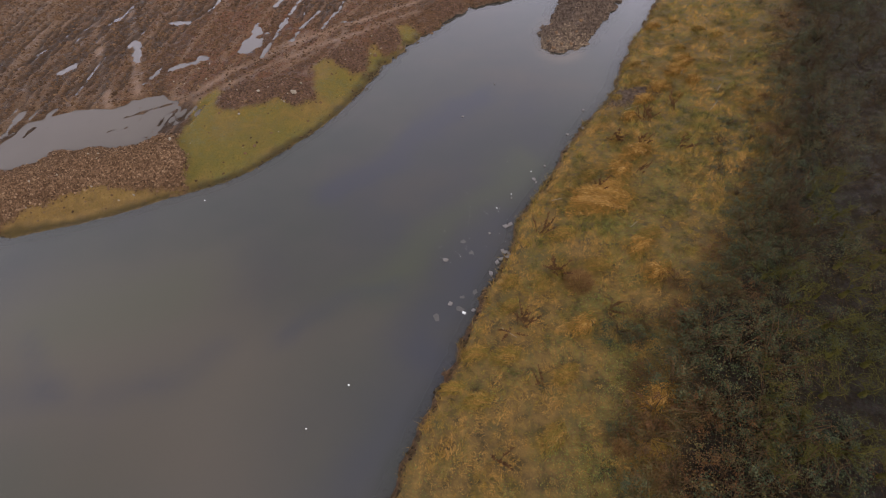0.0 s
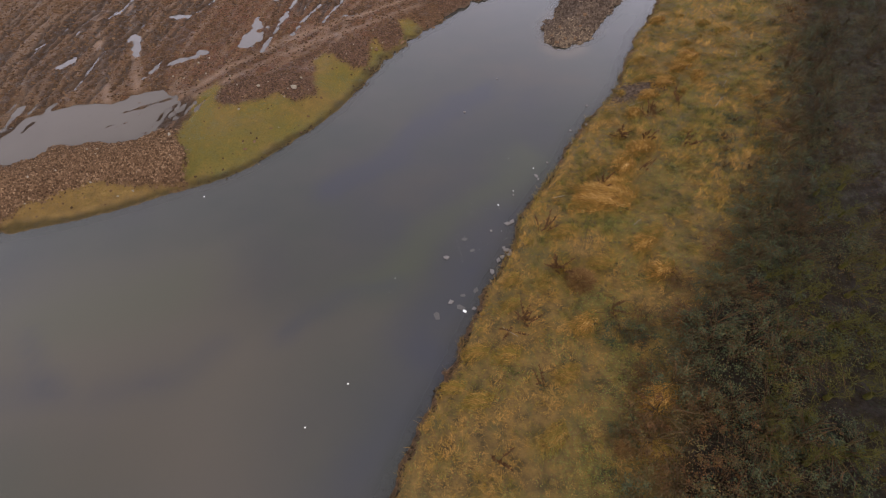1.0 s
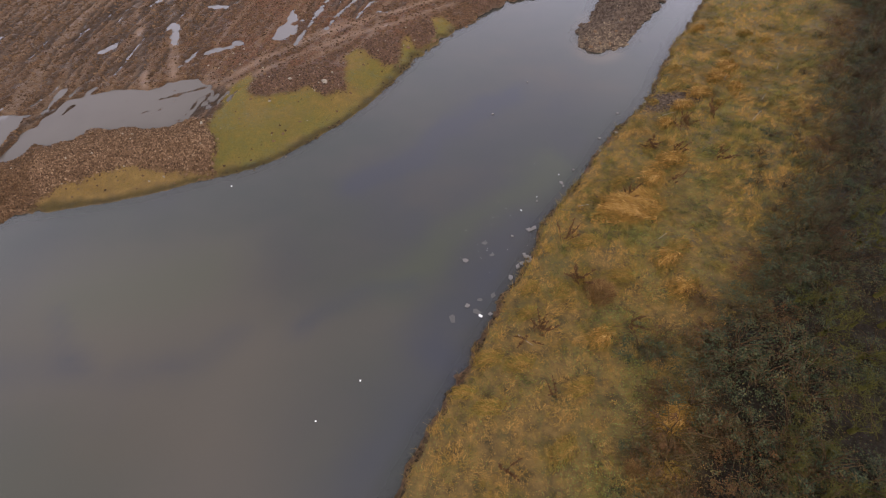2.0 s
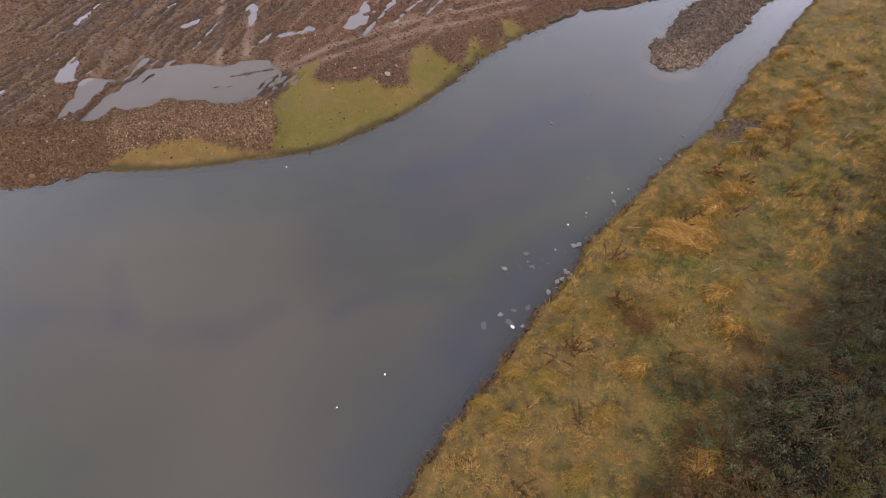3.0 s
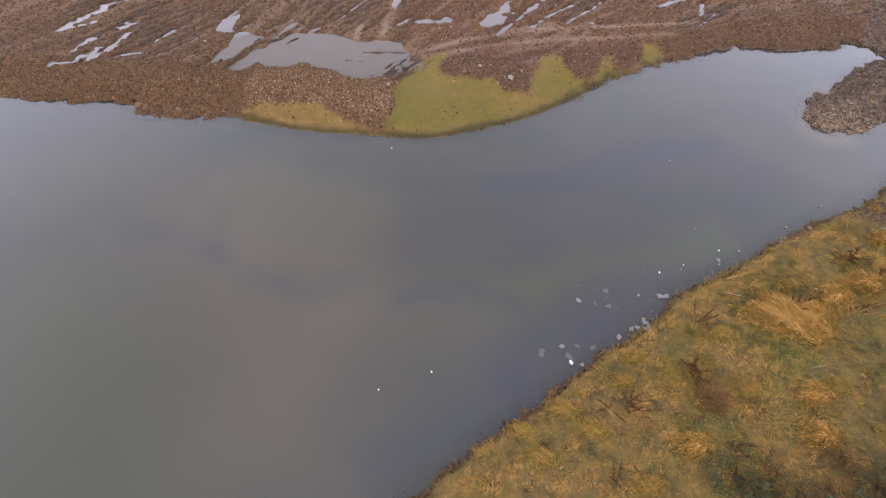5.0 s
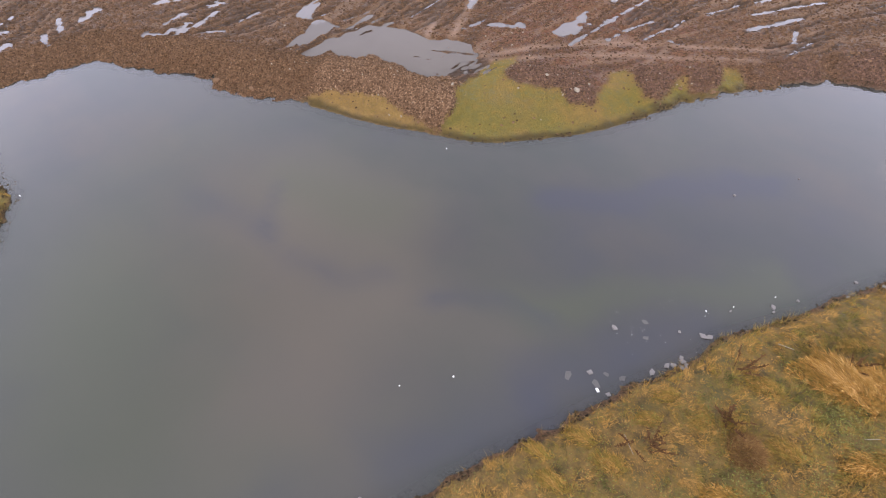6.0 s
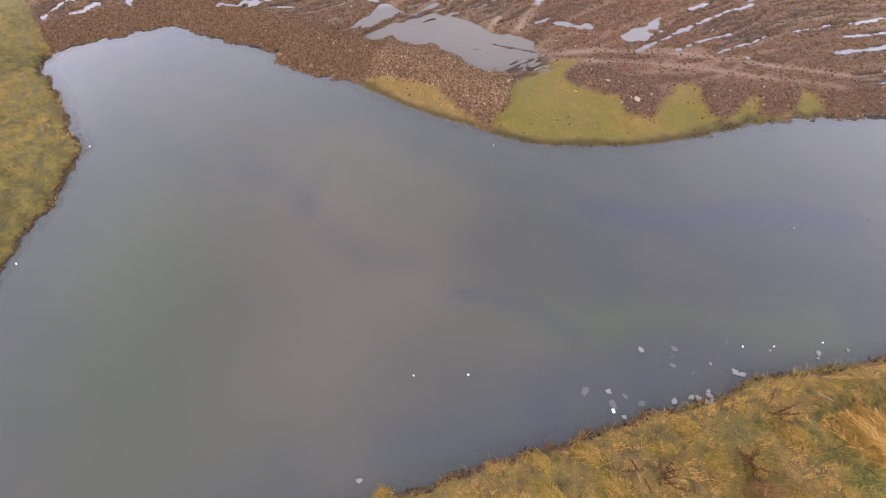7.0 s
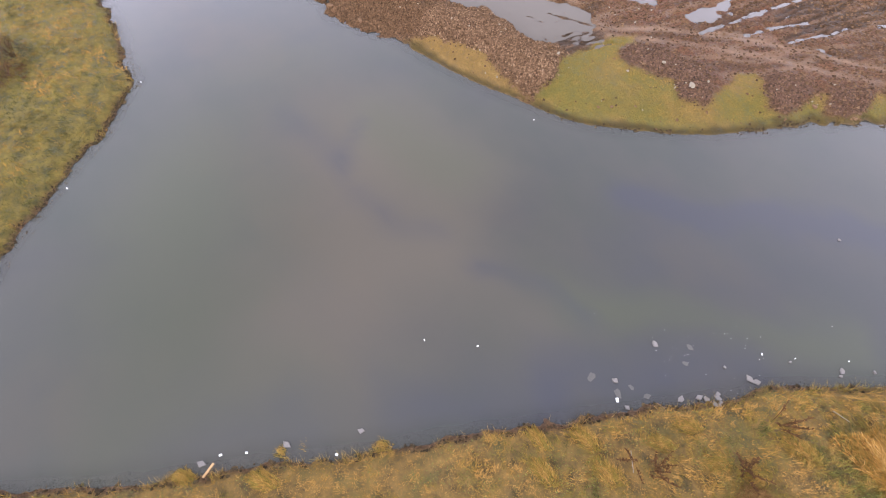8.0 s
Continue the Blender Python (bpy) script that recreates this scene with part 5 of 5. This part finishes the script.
random.seed(5)
for x, y, r, turn in ((0.36, 11.62, 0.19, 20), (1.48, 11.25, 0.16, 10), (2.47, 13.4, 0.19, 120), (2.86, 14.1, 0.2, 80), (3.05, 14.32, 0.18, 70), (3.3, 14.75, 0.19, 30),
                      (3.52, 14.65, 0.17, 140), (3.42, 14.42, 0.15, 10), (3.18, 14.9, 0.15, 60), (3.5, 16.55, 0.23, 0), (3.76, 16.72, 0.19, 60), (0.14, 14.28, 0.18, 8),
                      (2.57, 16.06, 0.11, 150), (1.36, 26.29, 0.09, 20), (3.78, 30.06, 0.06, 30), (5.5, 20.25, 0.16, 140), (-3.81, 1.41, 0.2, 40), (-5.0, -1.4, 0.22, 30), (-6.18, -4.53, 0.22, 50), (9.3, 24.9, 0.15, 0), (8.2, 24.4, 0.12, 30), (8.1, 23.1, 0.14, 75), (6.3, 21.4, 0.1, 10), (4.0, 18.7, 0.09, 50), (9.7, 27.0, 0.11, 20), (5.6, 20.0, 0.09, 90)):
    ob = new("concrete_slab", random.choice(SLABS))
    ob.matrix_basis = pose(x, y, max(0.0, float(ground_z(x, y)[0])) + 0.015, random.uniform(-5, 5), random.uniform(-5, 5), turn) @ Matrix.Diagonal((r, r, 0.17, 1))
    tagged(ob, "pale grey broken concrete slab lying in shallow water", "slab", "slabs at the waterline")
for x, y, r, turn in ((-0.31, 10.85, 0.25, 100), (0.85, 11.32, 0.24, 150), (1.6, 12.3, 0.2, 60), (1.5, 14.75, 0.16, 20), (1.1, 15.5, 0.2, 0), (0.95, 12.0, 0.15, 0)):
    ob = new("sunken_slab", random.choice(SUNK))
    ob.matrix_basis = pose(x, y, -0.02, 1, 1, turn) @ Matrix.Diagonal((r, r, 0.11, 1))
    tagged(ob, "silt-covered slab just under the water surface", "slab", "slabs at the waterline")


def litter_mesh(name, mat):
    bm = bmesh.new()
    bmesh.ops.create_cube(bm, size=1.0)
    bmesh.ops.bevel(bm, geom=list(bm.edges), offset=0.12, segments=2, affect="EDGES", profile=0.6)
    me = bpy.data.meshes.new(name)
    bm.to_mesh(me)
    bm.free()
    me.materials.append(mat)
    return me


FOAM = litter_mesh("foam_block", M_WHITE)
for x, y, sx, sy, turn in ((1.02, 11.1, 0.24, 0.14, 150), (-4.16, 7.5, 0.1, 0.08, 20), (-5.71, 5.64, 0.08, 0.06, 0), (-5.59, -2.85, 0.13, 0.1, 60), (-6.08, -3.76, 0.15, 0.11, 80),
                           (-3.56, 0.15, 0.13, 0.12, 40), (3.09, 17.93, 0.12, 0.04, 140), (4.02, 19.02, 0.06, 0.04, 100),
                           (-13.87, 18.53, 0.06, 0.05, 0), (-30.2, -0.5, 0.1, 0.07, 0), (-23.7, -6.2, 0.1, 0.07, 0), (5.4, 20.9, 0.06, 0.05, 0)):
    ob = new("foam_block", FOAM)
    ob.matrix_basis = pose(x, y, max(0.0, float(ground_z(x, y)[0])) + 0.03, 0, 4, turn) @ Matrix.Diagonal((sx * 0.75, sy * 0.75, 0.07, 1))
    tagged(ob, "small piece of white foam litter by the water", "litter", "white litter")

x = np.concatenate([rng.normal(0.6, 1.0, 22), rng.normal(2.3, 1.1, 26), rng.uniform(-5, 5, 8)])
y = np.concatenate([rng.normal(15.2, 0.8, 22), rng.normal(16.9, 1.2, 26), rng.uniform(4, 24, 8)])
d, _ = bank_at(x, y)
x, y = keep_where(d < -0.1, x, y)
v, f = lumps(x, y, np.zeros(len(x)), rng.uniform(0.006, 0.014, len(x)), 0.5)
tagged(new("floating_crumbs", mesh_of("floating_crumbs", v, f, M_WHITE)), "tiny pale crumbs floating on the water", "litter", kind="stuff")

random.seed(9)
for x, y, r in ((-14.6, 28.4, 0.16), (-13.2, 26.6, 0.14), (-5.2, 33.2, 0.16), (-16.9, 21.4, 0.2), (-19.5, 21.2, 0.18), (-9.3, 30.3, 0.14), (-22, 20.4, 0.17),
                (-7.4, 25.9, 0.12), (-11.9, 22.9, 0.12), (8.7, 34.6, 0.18), (10.2, 35.2, 0.2), (9.1, 36.2, 0.17), (11.4, 38.2, 0.2), (9.0, 38.2, 0.16), (8.4, 35.4, 0.15), (9.4, 35.0, 0.16), (10.8, 36.6, 0.15), (-30.8, 13.2, 0.25), (-28, 14.2, 0.22),
                (-0.9, 37.2, 0.15), (-3.3, 34.6, 0.15), (-33, 12.9, 0.2)):
    ob = new("stone", random.choice(BLOCKS))
    ob.matrix_basis = pose(x, y, float(ground_z(x, y)[0]) + r * 0.15, random.uniform(-10, 10), random.uniform(-10, 10), random.uniform(0, 360)) @ Matrix.Scale(r, 4)
    tagged(ob, "pale brown angular stone lying on the mud", "stone", "loose stones")
PEBBLE = [stone_mesh("pale_stone", 360 + k, M_PALE, 0.6, 6) for k in range(3)]
for k in range(64):
    x, y = ((-10.1, 27.4), (-12.6, 27.7), (-9.9, 28.8), (-16.8, 22.6))[k] if k < 4 else random.choice(((-15.5, 23), (-12, 25), (-10, 27.5), (-13, 29), (-7, 32), (-19, 21), (-22, 20), (-27, 17), (-17, 30)))
    x, y = (x, y) if k < 4 else (x + random.gauss(0, 2.2), y + random.gauss(0, 1.5))
    d, bank = bank_at(x, y)
    if bank[0] == 2 and d[0] > 0.8:
        r = (0.2, 0.12, 0.1, 0.13)[k] if k < 4 else random.uniform(0.035, 0.085)
        ob = new("pale_stone", random.choice(PEBBLE))
        ob.matrix_basis = pose(x, y, float(ground_z(x, y)[0]) + r * 0.4, random.uniform(-15, 15), random.uniform(-15, 15), random.uniform(0, 360)) @ Matrix.Scale(r, 4)
        tagged(ob, "small pale stone lying on grass or rubble", "stone", "loose stones")


def stick(points, radius, mat, label):
    tube = Tubes()
    tube.add(points, np.linspace(radius, radius * 0.7, len(points)), 6)
    base = np.mean(points, 0)
    tube.v = [v - base for v in tube.v]
    ob = new("stick", tube.mesh("stick", mat))
    ob.location = base
    return tagged(ob, label, "stick", "pale sticks")


for x, y, turn, length in ((17.9, 26.0, 50, 1.3), (18.9, 27.9, 55, 0.9), (21.0, 31.5, 65, 0.9), (17.1, 30.1, 60, 0.7), (12.6, 26.1, 20, 1.0), (10.1, 15.8, 40, 0.6), (3.0, 9.6, -40, 0.8), (6.4, 17.9, 10, 0.6)):
    a = radians(turn)
    xs = [x + math.cos(a) * length * (s - 0.5) for s in (0, 0.5, 1)]
    ys = [y + math.sin(a) * length * (s - 0.5) for s in (0, 0.5, 1)]
    z = ground_z(np.array(xs), np.array(ys)) + 0.28
    stick(list(zip(xs, ys, z)), 0.016, M_PALE, "pale bare stick lying on the grass")
plank = new("plank", FOAM.copy())
plank.data.materials.clear()
plank.data.materials.append(M_PLANK)
plank.matrix_basis = pose(-5.75, -4.3, float(ground_z(-5.75, -4.3)[0]) + 0.2, 0, 6, -65) @ Matrix.Diagonal((0.6, 0.09, 0.05, 1))
tagged(plank, "short light brown timber plank in the bank grass", "plank")
